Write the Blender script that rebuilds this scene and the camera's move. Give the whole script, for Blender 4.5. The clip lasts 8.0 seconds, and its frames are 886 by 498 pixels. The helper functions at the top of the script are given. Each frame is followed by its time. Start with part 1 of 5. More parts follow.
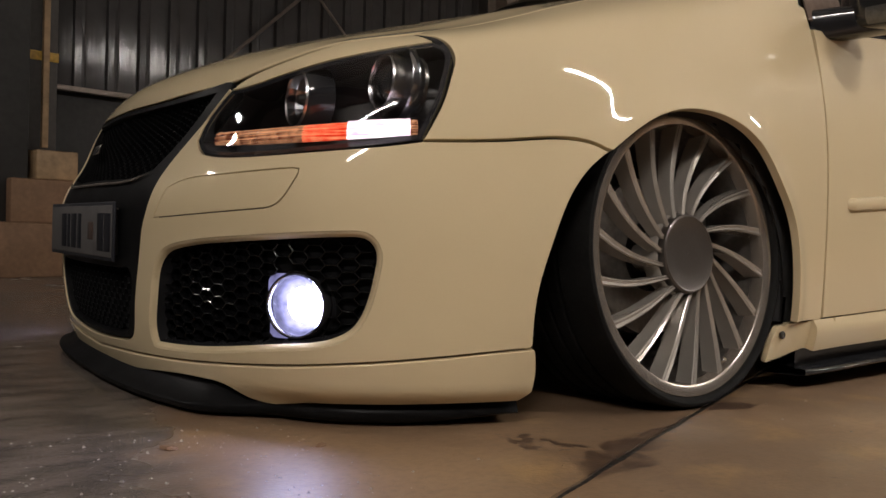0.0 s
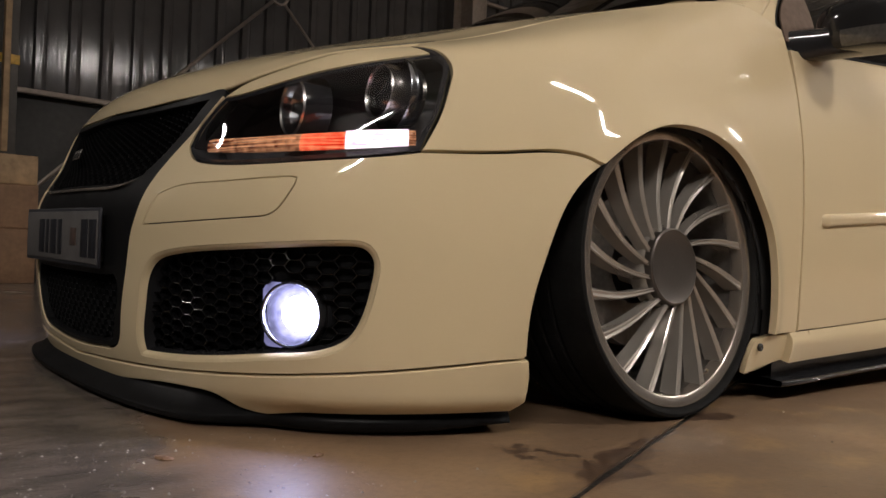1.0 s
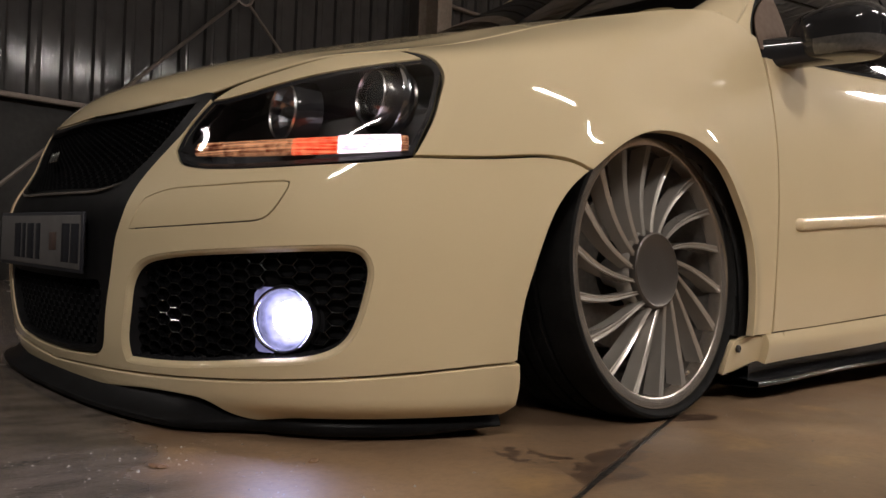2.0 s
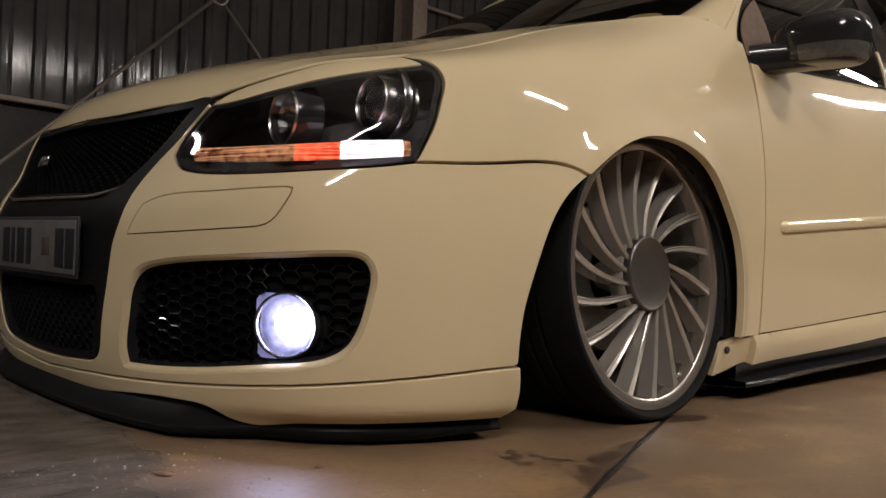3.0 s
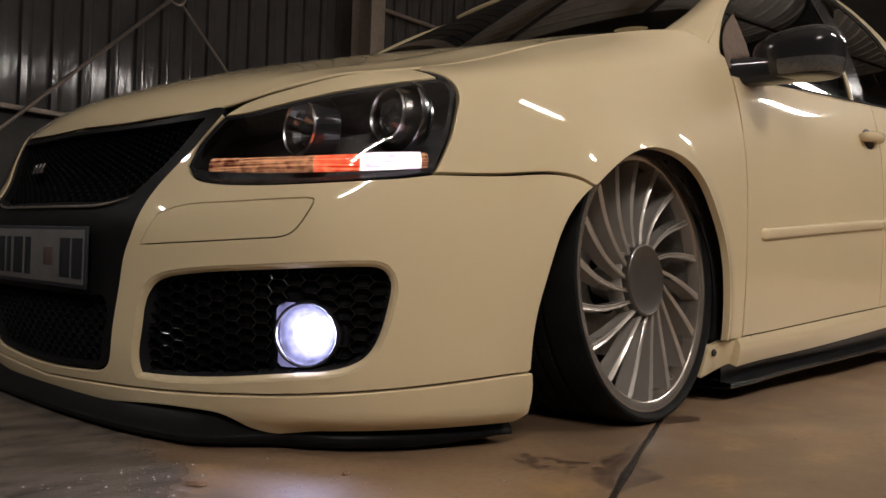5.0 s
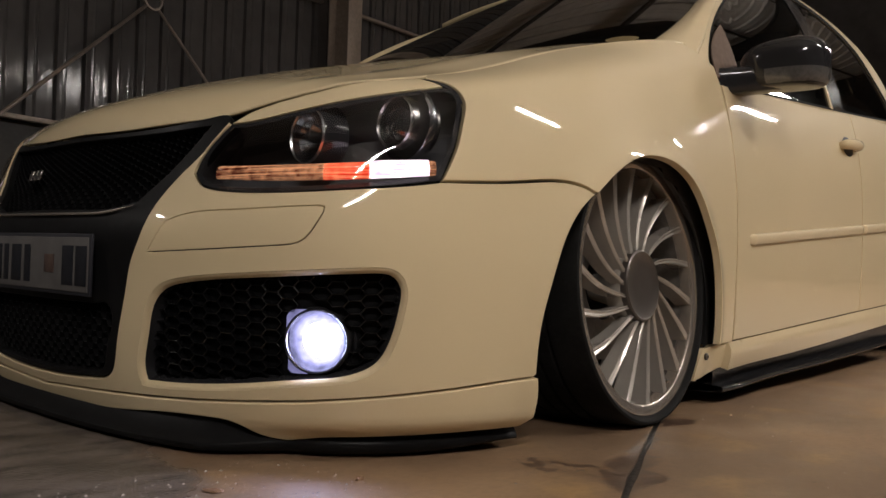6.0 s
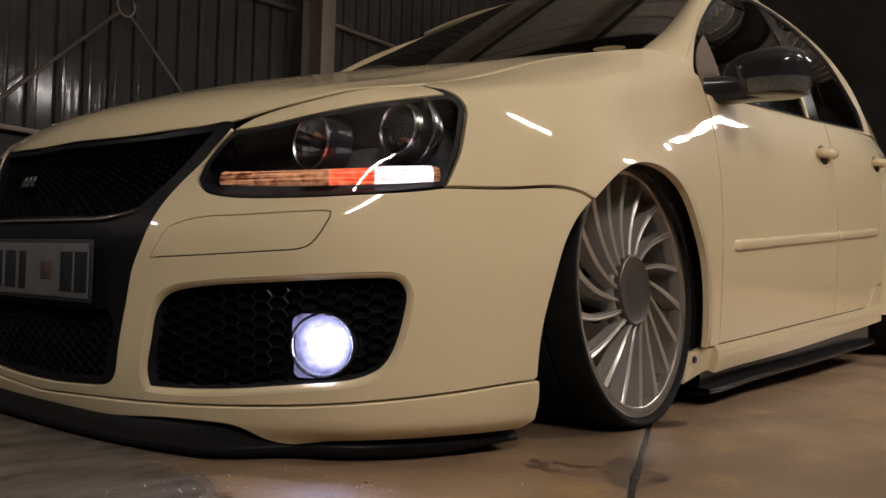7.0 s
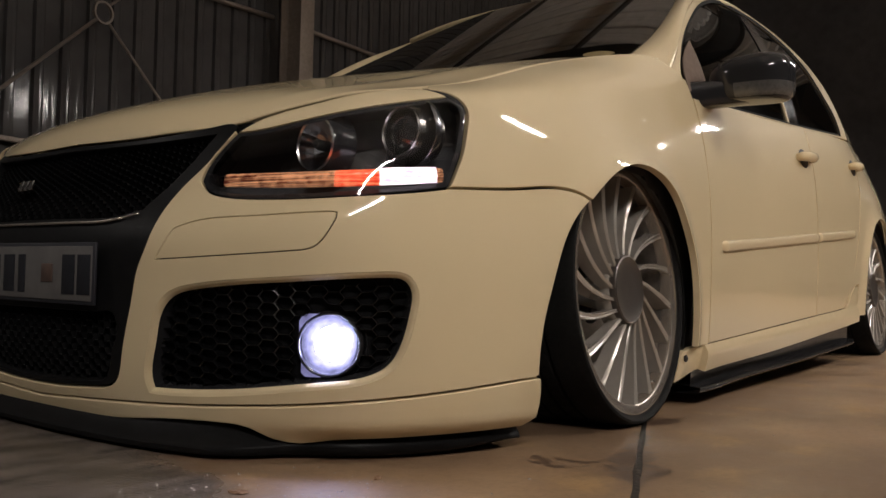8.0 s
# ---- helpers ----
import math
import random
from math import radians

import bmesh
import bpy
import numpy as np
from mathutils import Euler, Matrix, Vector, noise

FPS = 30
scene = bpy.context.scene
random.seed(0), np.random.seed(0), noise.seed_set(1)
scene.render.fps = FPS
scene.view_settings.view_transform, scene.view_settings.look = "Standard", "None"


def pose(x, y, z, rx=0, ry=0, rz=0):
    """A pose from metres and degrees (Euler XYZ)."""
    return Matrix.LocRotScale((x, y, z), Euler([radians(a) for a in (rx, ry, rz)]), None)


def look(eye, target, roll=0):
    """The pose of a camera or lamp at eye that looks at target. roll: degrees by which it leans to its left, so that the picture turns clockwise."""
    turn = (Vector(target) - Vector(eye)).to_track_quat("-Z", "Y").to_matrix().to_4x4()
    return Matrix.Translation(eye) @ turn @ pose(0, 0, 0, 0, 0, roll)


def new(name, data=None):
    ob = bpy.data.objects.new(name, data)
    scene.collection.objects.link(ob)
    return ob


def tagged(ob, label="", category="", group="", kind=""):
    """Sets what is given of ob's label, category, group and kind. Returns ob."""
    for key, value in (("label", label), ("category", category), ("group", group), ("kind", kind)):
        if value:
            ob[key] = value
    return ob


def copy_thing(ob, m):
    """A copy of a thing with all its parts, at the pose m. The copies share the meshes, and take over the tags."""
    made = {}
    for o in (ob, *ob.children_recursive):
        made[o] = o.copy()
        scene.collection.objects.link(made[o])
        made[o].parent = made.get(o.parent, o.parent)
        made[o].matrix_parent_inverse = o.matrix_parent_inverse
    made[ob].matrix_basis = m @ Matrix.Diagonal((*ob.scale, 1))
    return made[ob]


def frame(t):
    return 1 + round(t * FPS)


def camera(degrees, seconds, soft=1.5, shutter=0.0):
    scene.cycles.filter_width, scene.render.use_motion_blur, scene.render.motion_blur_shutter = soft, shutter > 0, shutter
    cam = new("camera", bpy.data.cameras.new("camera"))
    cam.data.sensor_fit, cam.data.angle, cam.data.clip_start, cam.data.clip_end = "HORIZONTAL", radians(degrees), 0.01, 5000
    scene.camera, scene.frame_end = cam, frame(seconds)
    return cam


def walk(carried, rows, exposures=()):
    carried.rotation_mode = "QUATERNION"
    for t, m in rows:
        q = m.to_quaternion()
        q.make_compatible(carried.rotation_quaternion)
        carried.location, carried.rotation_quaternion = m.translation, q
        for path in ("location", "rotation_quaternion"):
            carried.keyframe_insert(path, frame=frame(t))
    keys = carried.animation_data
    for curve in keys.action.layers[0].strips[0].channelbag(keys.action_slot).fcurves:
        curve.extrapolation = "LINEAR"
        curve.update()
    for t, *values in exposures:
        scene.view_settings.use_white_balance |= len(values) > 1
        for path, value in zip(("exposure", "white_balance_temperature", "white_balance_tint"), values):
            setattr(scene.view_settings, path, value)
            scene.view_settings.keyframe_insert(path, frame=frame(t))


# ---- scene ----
cam = camera(55.0, 8.0)
PATH = [
    (0, (-1.362, -1.875, 0.316), (-0.197, -0.249, 0.278), 1.7),
    (0.5, (-1.391, -1.858, 0.311), (-0.186, -0.261, 0.294), 2.2),
    (1, (-1.417, -1.842, 0.314), (-0.171, -0.278, 0.304), 2.4),
    (1.5, (-1.439, -1.827, 0.315), (-0.154, -0.295, 0.31), 2.4),
    (3, (-1.503, -1.786, 0.323), (-0.134, -0.328, 0.323), 2.2),
    (3.5, (-1.526, -1.771, 0.328), (-0.135, -0.334, 0.328), 2.2),
    (4, (-1.551, -1.756, 0.329), (-0.137, -0.341, 0.332), 2.1),
    (4.5, (-1.578, -1.742, 0.333), (-0.142, -0.35, 0.337), 2.1),
    (6, (-1.66, -1.694, 0.333), (-0.156, -0.375, 0.355), 1.9),
    (6.5, (-1.685, -1.675, 0.329), (-0.156, -0.385, 0.363), 1.9),
    (7, (-1.712, -1.66, 0.324), (-0.16, -0.399, 0.369), 1.7),
    (7.5, (-1.738, -1.644, 0.318), (-0.162, -0.413, 0.373), 1.5),
    (8, (-1.759, -1.635, 0.309), (-0.171, -0.421, 0.374), 1.3),
]
walk(cam, [(t, look(eye, target, roll)) for t, eye, target, roll in PATH])

# ---- light: fluorescent battens under the roof of a closed hall at night ----
world = bpy.data.worlds.new("night")
scene.world = world
world.use_nodes = True
world.node_tree.nodes["Background"].inputs[0].default_value = (0.55, 0.45, 0.36, 1)
world.node_tree.nodes["Background"].inputs[1].default_value = 0.02
scene.view_settings.exposure = 0.10
# place of each batten, its turn and its downward light
LAMPS = [((-3.1, -3.5, 3.1), -22, 60), ((1.35, -4.0, 3.1), -32, 36), ((4.9, -3.45, 3.05), -4, 32), ((6.9, -2.60, 3.05), -10, 52, 1.25), ((-3.62, 2.75, 2.95), 8, 26, 0.26)]
LAMP_COLOR = (1.0, 0.92, 0.87)

# ---- materials ----
def material(name, color, rough=0.5, metal=0.0, coat=0.0, grain=0.0, scale=40.0, bump=0.0, bump_scale=200.0, spec=0.5, stain=0.0, stain_scale=3.0, rough_var=0.0):
    """A surface with grain and stains at two scales, by place in the object's own metres."""
    m = bpy.data.materials.new(name)
    m.use_nodes = True
    nodes, links = m.node_tree.nodes, m.node_tree.links
    b = nodes["Principled BSDF"]
    b.inputs["Base Color"].default_value = (*color, 1)
    b.inputs["Roughness"].default_value = rough
    b.inputs["Metallic"].default_value = metal
    b.inputs["Specular IOR Level"].default_value = spec
    b.inputs["Coat Weight"].default_value = coat
    b.inputs["Coat Roughness"].default_value = 0.03
    place = nodes.new("ShaderNodeTexCoord")
    def noisy(s, detail=5.0):
        n = nodes.new("ShaderNodeTexNoise")
        n.inputs["Scale"].default_value, n.inputs["Detail"].default_value = s, detail
        links.new(place.outputs["Object"], n.inputs["Vector"])
        return n
    if grain or stain:
        last = None
        for amount, s in ((grain, scale), (stain, stain_scale)):
            if not amount:
                continue
            ramp = nodes.new("ShaderNodeMapRange")
            ramp.inputs[1].default_value, ramp.inputs[2].default_value = 0.3, 0.7
            ramp.inputs[3].default_value, ramp.inputs[4].default_value = 1 - amount, 1 + amount * 0.6
            links.new(noisy(s).outputs["Fac"], ramp.inputs[0])
            mul = nodes.new("ShaderNodeVectorMath")
            mul.operation = "SCALE"
            mul.inputs[0].default_value = color
            if last:
                links.new(last.outputs[0], mul.inputs[0])
            links.new(ramp.outputs[0], mul.inputs["Scale"])
            last = mul
        links.new(last.outputs[0], b.inputs["Base Color"])
    if rough_var:
        ramp = nodes.new("ShaderNodeMapRange")
        ramp.inputs[1].default_value, ramp.inputs[2].default_value = 0.35, 0.65
        ramp.inputs[3].default_value, ramp.inputs[4].default_value = max(rough - rough_var, 0.02), rough + rough_var
        links.new(noisy(stain_scale * 1.7).outputs["Fac"], ramp.inputs[0])
        links.new(ramp.outputs[0], b.inputs["Roughness"])
    if bump:
        bn = nodes.new("ShaderNodeBump")
        bn.inputs["Strength"].default_value, bn.inputs["Distance"].default_value = 1.0, bump
        links.new(noisy(bump_scale, 3.0).outputs["Fac"], bn.inputs["Height"])
        links.new(bn.outputs[0], b.inputs["Normal"])
    return m

def clear(name, tint, gloss=0.02, ior=1.5):
    """Thin glass: see-through by its tint, glossy by Fresnel."""
    m = bpy.data.materials.new(name)
    m.use_nodes = True
    nodes, links = m.node_tree.nodes, m.node_tree.links
    nodes.remove(nodes["Principled BSDF"])
    see, shine, fres, mix = (nodes.new("ShaderNode" + n) for n in ("BsdfTransparent", "BsdfGlossy", "Fresnel", "MixShader"))
    see.inputs[0].default_value = (*tint, 1)
    shine.inputs["Roughness"].default_value = gloss
    fres.inputs[0].default_value = ior
    links.new(fres.outputs[0], mix.inputs[0])
    links.new(see.outputs[0], mix.inputs[1])
    links.new(shine.outputs[0], mix.inputs[2])
    links.new(mix.outputs[0], nodes["Material Output"].inputs[0])
    return m

def glowing(name, color, strength):
    m = bpy.data.materials.new(name)
    m.use_nodes = True
    b = m.node_tree.nodes["Principled BSDF"]
    b.inputs["Base Color"].default_value = (*color, 1)
    b.inputs["Emission Color"].default_value = (*color, 1)
    b.inputs["Emission Strength"].default_value = strength
    return m

PAINT = material("cream_paint", (0.695, 0.57, 0.358), 0.5, 0.0, 1.0, spec=0.12, grain=0.02, scale=900, bump=0.00006, bump_scale=220, stain=0.03, stain_scale=2.0)
SPLITTER = material("satin_black_plastic", (0.010, 0.010, 0.0105), 0.38, spec=0.05, grain=0.2, scale=40, bump=0.0001, bump_scale=400, rough_var=0.06)
MESH_BLACK = material("black_grille_plastic", (0.008, 0.008, 0.0085), 0.6, spec=0.03, grain=0.2, scale=60)
FOG_BLACK = material("black_fog_grille", (0.0055, 0.0055, 0.006), 0.10, spec=0.3, grain=0.2, scale=60)
FOG_BACK = material("fog_grille_backing", (0.0095, 0.0095, 0.010), 0.6, spec=0.03, grain=0.3, scale=40)
BLACK_GLOSS = material("gloss_black_plastic", (0.022, 0.022, 0.024), 0.10, 0, 0.0, bump=0.00005, bump_scale=300, rough_var=0.03)
BLACK_MATT = material("matt_black_plastic", (0.025, 0.025, 0.025), 0.6, bump=0.0002, bump_scale=900, grain=0.2, scale=60)
BLACK_DEEP = material("dark_cavity", (0.05, 0.049, 0.048), 0.8, grain=0.3, scale=20)
BLADE = material("dull_black_plastic", (0.010, 0.010, 0.010), 0.22, spec=0.18, grain=0.2, scale=40, bump=0.0001, bump_scale=400)
RUBBER = material("tyre_rubber", (0.012, 0.0118, 0.0115), 0.75, spec=0.12, bump=0.0004, bump_scale=500, stain=0.35, stain_scale=12, grain=0.2, scale=120)
SILVER = material("silver_wheel_paint", (0.48, 0.445, 0.40), 0.24, 0.50, 0.5, grain=0.05, scale=700, bump=0.00008, bump_scale=500, stain=0.08, stain_scale=18)
CAP_METAL = material("brushed_cap", (0.105, 0.092, 0.082), 0.42, 0.75, 0.3, grain=0.06, scale=300, bump=0.00008, bump_scale=300)
POLISHED = material("polished_rim_lip", (0.44, 0.39, 0.34), 0.26, 0.8, 0.2, grain=0.05, scale=300)
CHROME = material("chrome", (0.75, 0.74, 0.72), 0.08, 1.0, grain=0.02, scale=90)
DARK_METAL = material("dark_steel", (0.06, 0.058, 0.055), 0.45, 0.7, grain=0.25, scale=60)
DISC_METAL = material("brake_disc_steel", (0.22, 0.20, 0.18), 0.38, 0.8, grain=0.2, scale=80)
GLASS_DARK = clear("tinted_glass", (0.05, 0.05, 0.05), 0.02, 1.28)
GLASS_SCREEN = clear("windscreen_glass", (0.10, 0.10, 0.10), 0.02, 1.9)
GLASS_LAMP = clear("lamp_cover", (0.93, 0.93, 0.93), 0.01)
LENS = clear("lamp_lens", (0.8, 0.82, 0.85), 0.01, 1.6)
REFLECTOR = material("lamp_reflector", (0.66, 0.66, 0.66), 0.27, 1.0, grain=0.1, scale=30)
DIM_REFLECTOR = material("dim_reflector", (0.38, 0.39, 0.42), 0.20, 1.0, grain=0.1, scale=30)
BRONZED = material("smoked_chrome", (0.36, 0.345, 0.33), 0.26, 1.0, grain=0.15, scale=40)
RUBBER_SEAL = material("window_rubber", (0.018, 0.018, 0.018), 0.7, spec=0.04, grain=0.2, scale=60)
SMOKED_STRIP = material("smoked_indicator", (0.085, 0.083, 0.080), 0.14, 0.0, 0.5, spec=0.5, grain=0.2, scale=120)
SAIL = material("brown_inner_trim", (0.17, 0.125, 0.10), 0.8, spec=0.1, grain=0.15, scale=60)
SMOKED = material("smoked_bezel", (0.085, 0.086, 0.092), 0.22, 0.2, 0.3, bump=0.00005, bump_scale=200)
def lit_lens(name, low, high, strength):
    """A moulded lamp lens with fine lines along it and ribs across; its inner light is emission."""
    m = glowing(name, high, strength)
    nodes, links = m.node_tree.nodes, m.node_tree.links
    b = nodes["Principled BSDF"]
    b.inputs["Roughness"].default_value, b.inputs["Coat Weight"].default_value = 0.2, 0.8
    place, merge = nodes.new("ShaderNodeTexCoord"), nodes.new("ShaderNodeCombineXYZ")
    for k, (way, scale) in enumerate((((0.558, -0.83, 0.028), 7.0), ((-0.016, 0.023, 1.0), 330.0))):
        dot = nodes.new("ShaderNodeVectorMath")
        dot.operation = "DOT_PRODUCT"
        dot.inputs[1].default_value = [c * scale for c in way]
        links.new(place.outputs["Object"], dot.inputs[0])
        links.new(dot.outputs["Value"], merge.inputs[k])
    lines, spots = nodes.new("ShaderNodeTexNoise"), nodes.new("ShaderNodeTexNoise")
    lines.inputs["Scale"].default_value, lines.inputs["Detail"].default_value = 1.0, 4.0
    spots.inputs["Scale"].default_value, spots.inputs["Detail"].default_value = 75.0, 1.0
    links.new(merge.outputs[0], lines.inputs["Vector"])
    links.new(place.outputs["Object"], spots.inputs["Vector"])
    add, ramp, mix = nodes.new("ShaderNodeMath"), nodes.new("ShaderNodeMapRange"), nodes.new("ShaderNodeMix")
    links.new(lines.outputs["Fac"], add.inputs[0])
    less = nodes.new("ShaderNodeMath")
    less.operation = "MULTIPLY"
    less.inputs[1].default_value = 0.4
    links.new(spots.outputs["Fac"], less.inputs[0])
    links.new(less.outputs[0], add.inputs[1])
    ramp.inputs[1].default_value, ramp.inputs[2].default_value = 0.56, 0.84
    links.new(add.outputs[0], ramp.inputs[0])
    mix.data_type = "RGBA"
    links.new(ramp.outputs[0], mix.inputs[0])
    mix.inputs[6].default_value, mix.inputs[7].default_value = (*low, 1), (*high, 1)
    links.new(mix.outputs[2], b.inputs["Base Color"])
    links.new(mix.outputs[2], b.inputs["Emission Color"])
    return m

# unlit amber: spill from the neighbouring lamps is painted as weak emission
AMBER_SPILL = lit_lens("amber_lens", (0.13, 0.018, 0.008), (1.0, 0.50, 0.26), 0.26)
GLOW_AMBER = lit_lens("lit_amber", (0.60, 0.020, 0.004), (1.0, 0.26, 0.12), 0.85)
GLOW_WHITE = lit_lens("lit_position_lamp", (0.50, 0.36, 0.50), (1.0, 0.92, 0.92), 1.7)
GLOW_FOG = glowing("lit_fog_lamp", (0.62, 0.63, 1.0), 110.0)
# reflector emission stands in for the bulb's light falling on it
PAINTED_BOWL = glowing("lit_lamp_bowl", (0.50, 0.48, 0.95), 0.6)
def fade_bowl():
    """Painted bulb light: the reflector's emission is strongest beside the core and fades towards its rim."""
    nodes, links = PAINTED_BOWL.node_tree.nodes, PAINTED_BOWL.node_tree.links
    b = nodes["Principled BSDF"]
    b.inputs["Base Color"].default_value, b.inputs["Specular IOR Level"].default_value = (0.004, 0.004, 0.005, 1), 0.02
    place, flat, far, ramp, grain, mul = (nodes.new("ShaderNode" + n) for n in ("TexCoord", "VectorMath", "VectorMath", "MapRange", "TexNoise", "Math"))
    flat.operation, far.operation, mul.operation = "MULTIPLY", "LENGTH", "MULTIPLY"
    flat.inputs[1].default_value = (0, 1, 1)
    links.new(place.outputs["Object"], flat.inputs[0])
    links.new(flat.outputs[0], far.inputs[0])
    links.new(far.outputs["Value"], ramp.inputs[0])
    ramp.interpolation_type = "SMOOTHSTEP"
    for k, v in enumerate((0.028, 0.0475, 3.4, 0.4)):
        ramp.inputs[k + 1].default_value = v
    grain.inputs["Scale"].default_value = 45.0
    links.new(place.outputs["Object"], grain.inputs["Vector"])
    links.new(ramp.outputs[0], mul.inputs[0])
    lift = nodes.new("ShaderNodeMapRange")
    for k, v in enumerate((0.3, 0.7, 0.45, 1.35)):
        lift.inputs[k + 1].default_value = v
    links.new(grain.outputs["Fac"], lift.inputs[0])
    links.new(lift.outputs[0], mul.inputs[1])
    links.new(mul.outputs[0], b.inputs["Emission Strength"])
fade_bowl()
TUBE = glowing("fluorescent_tube", (1.0, 0.92, 0.84), 170.0)
PLATE_WHITE = material("plate_white", (0.125, 0.12, 0.118), 0.55, spec=0.12, grain=0.05, scale=60, stain=0.15, stain_scale=14)
PLATE_INK = material("plate_ink", (0.02, 0.021, 0.026), 0.6, spec=0.1, grain=0.1, scale=60)
PLATE_RIM = material("plate_border", (0.012, 0.013, 0.02), 0.6, grain=0.1, scale=60)
FLAG = material("plate_emblem", (0.08, 0.05, 0.04), 0.5, grain=0.2, scale=60)
CLOTH = material("dark_interior", (0.05, 0.047, 0.044), 0.85, grain=0.2, scale=100)
def concrete():
    """Brown power-floated concrete: cloudy tone, a greyer, glossier zone ahead of the car, oil stains by the joint,
    specks.
    """
    m = material("stained_concrete", (0.25, 0.172, 0.115), 0.42, bump=0.0005, bump_scale=160)
    nodes, links = m.node_tree.nodes, m.node_tree.links
    b = nodes["Principled BSDF"]
    place = nodes["Texture Coordinate"]
    def noisy(scale, detail=6.0, stretch=None, warp=None):
        n = nodes.new("ShaderNodeTexNoise")
        n.inputs["Scale"].default_value, n.inputs["Detail"].default_value = scale, detail
        src = place.outputs["Object"]
        if stretch:
            mp = nodes.new("ShaderNodeMapping")
            mp.inputs["Scale"].default_value, mp.inputs["Rotation"].default_value = stretch, (0, 0, radians(-20))
            links.new(src, mp.inputs[0])
            src = mp.outputs[0]
        links.new(src, n.inputs["Vector"])
        return n.outputs["Fac"]
    def ramp(value, a, c, lo=0.0, hi=1.0):
        r = nodes.new("ShaderNodeMapRange")
        r.interpolation_type = "SMOOTHSTEP"
        for k, x in enumerate((a, c, lo, hi)):
            r.inputs[k + 1].default_value = x
        links.new(value, r.inputs[0])
        return r.outputs[0]
    def calc(op, x, y):
        n = nodes.new("ShaderNodeMath")
        n.operation = op
        for k, v in enumerate((x, y)):
            if isinstance(v, (int, float)):
                n.inputs[k].default_value = v
            else:
                links.new(v, n.inputs[k])
        return n.outputs[0]
    def blend(fac, x, y):
        n = nodes.new("ShaderNodeMix")
        n.data_type = "RGBA"
        links.new(fac, n.inputs[0])
        for k, v in ((6, x), (7, y)):
            if isinstance(v, tuple):
                n.inputs[k].default_value = (*v, 1)
            else:
                links.new(v, n.inputs[k])
        return n.outputs[2]
    tone = blend(ramp(noisy(1.7), 0.35, 0.68), (0.195, 0.127, 0.078), (0.315, 0.205, 0.118))
    tone = blend(ramp(noisy(5.5), 0.52, 0.75), tone, (0.34, 0.215, 0.100))
    tone = blend(ramp(noisy(70), 0.40, 0.72, 0.0, 0.35), tone, (0.13, 0.088, 0.06))
    tone = blend(ramp(noisy(26, 3.0), 0.70, 0.76, 0.0, 0.6), tone, (0.09, 0.06, 0.04))
    # a greyer zone ahead of the car, with lower roughness and more bump
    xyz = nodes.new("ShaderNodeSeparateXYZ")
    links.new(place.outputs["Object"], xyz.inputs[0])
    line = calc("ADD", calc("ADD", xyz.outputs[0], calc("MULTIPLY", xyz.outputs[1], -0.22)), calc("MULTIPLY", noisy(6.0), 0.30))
    grey_zone = ramp(line, -0.60, -0.74)
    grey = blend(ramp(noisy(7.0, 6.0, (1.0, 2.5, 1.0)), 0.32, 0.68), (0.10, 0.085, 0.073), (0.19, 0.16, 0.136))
    tone = blend(grey_zone, tone, grey)
    # oil by the joint
    warp = nodes.new("ShaderNodeTexNoise")
    warp.inputs["Scale"].default_value, warp.inputs["Detail"].default_value = 14.0, 5.0
    links.new(place.outputs["Object"], warp.inputs["Vector"])
    moved = nodes.new("ShaderNodeVectorMath")
    moved.operation = "MULTIPLY_ADD"
    links.new(warp.outputs["Color"], moved.inputs[0])
    moved.inputs[1].default_value = (0.13, 0.13, 0)
    links.new(place.outputs["Object"], moved.inputs[2])
    oil = None
    soaked, specked = ramp(noisy(24), 0.34, 0.54, 0.45, 0.82), ramp(noisy(34, 3.0), 0.50, 0.56, 0.0, 0.75)
    for x, y, rot, a, c, broken in ((-0.425, -1.035, 24, 0.115, 0.050, soaked), (-0.27, -0.970, 24, 0.19, 0.024, soaked), (0.035, -0.880, 5, 0.075, 0.022, soaked), (-0.478, -0.930, 103, 0.105, 0.042, specked)):
        mp = nodes.new("ShaderNodeMapping")
        mp.vector_type = "TEXTURE"
        mp.inputs["Location"].default_value = (x + 0.065, y + 0.065, 0)
        mp.inputs["Rotation"].default_value = (0, 0, radians(rot))
        mp.inputs["Scale"].default_value = (a, c, 1)
        links.new(moved.outputs[0], mp.inputs[0])
        ln = nodes.new("ShaderNodeVectorMath")
        ln.operation = "LENGTH"
        links.new(mp.outputs[0], ln.inputs[0])
        spot = calc("MULTIPLY", ramp(ln.outputs["Value"], 1.15, 0.82), broken)
        oil = spot if oil is None else calc("MAXIMUM", oil, spot)
    tone = blend(oil, tone, (0.062, 0.038, 0.028))
    links.new(tone, b.inputs["Base Color"])
    rough = calc("SUBTRACT", ramp(noisy(3.1), 0.3, 0.7, 0.36, 0.52), calc("MULTIPLY", grey_zone, 0.24))
    links.new(calc("SUBTRACT", rough, calc("MULTIPLY", oil, 0.12)), b.inputs["Roughness"])
    bump = [n for n in nodes if n.bl_idname == "ShaderNodeBump"][0]
    fine = calc("ADD", noisy(160, 3.0), calc("MULTIPLY", grey_zone, calc("MULTIPLY", noisy(150, 3.0), 2.6)))
    links.new(fine, bump.inputs["Height"])
    return m

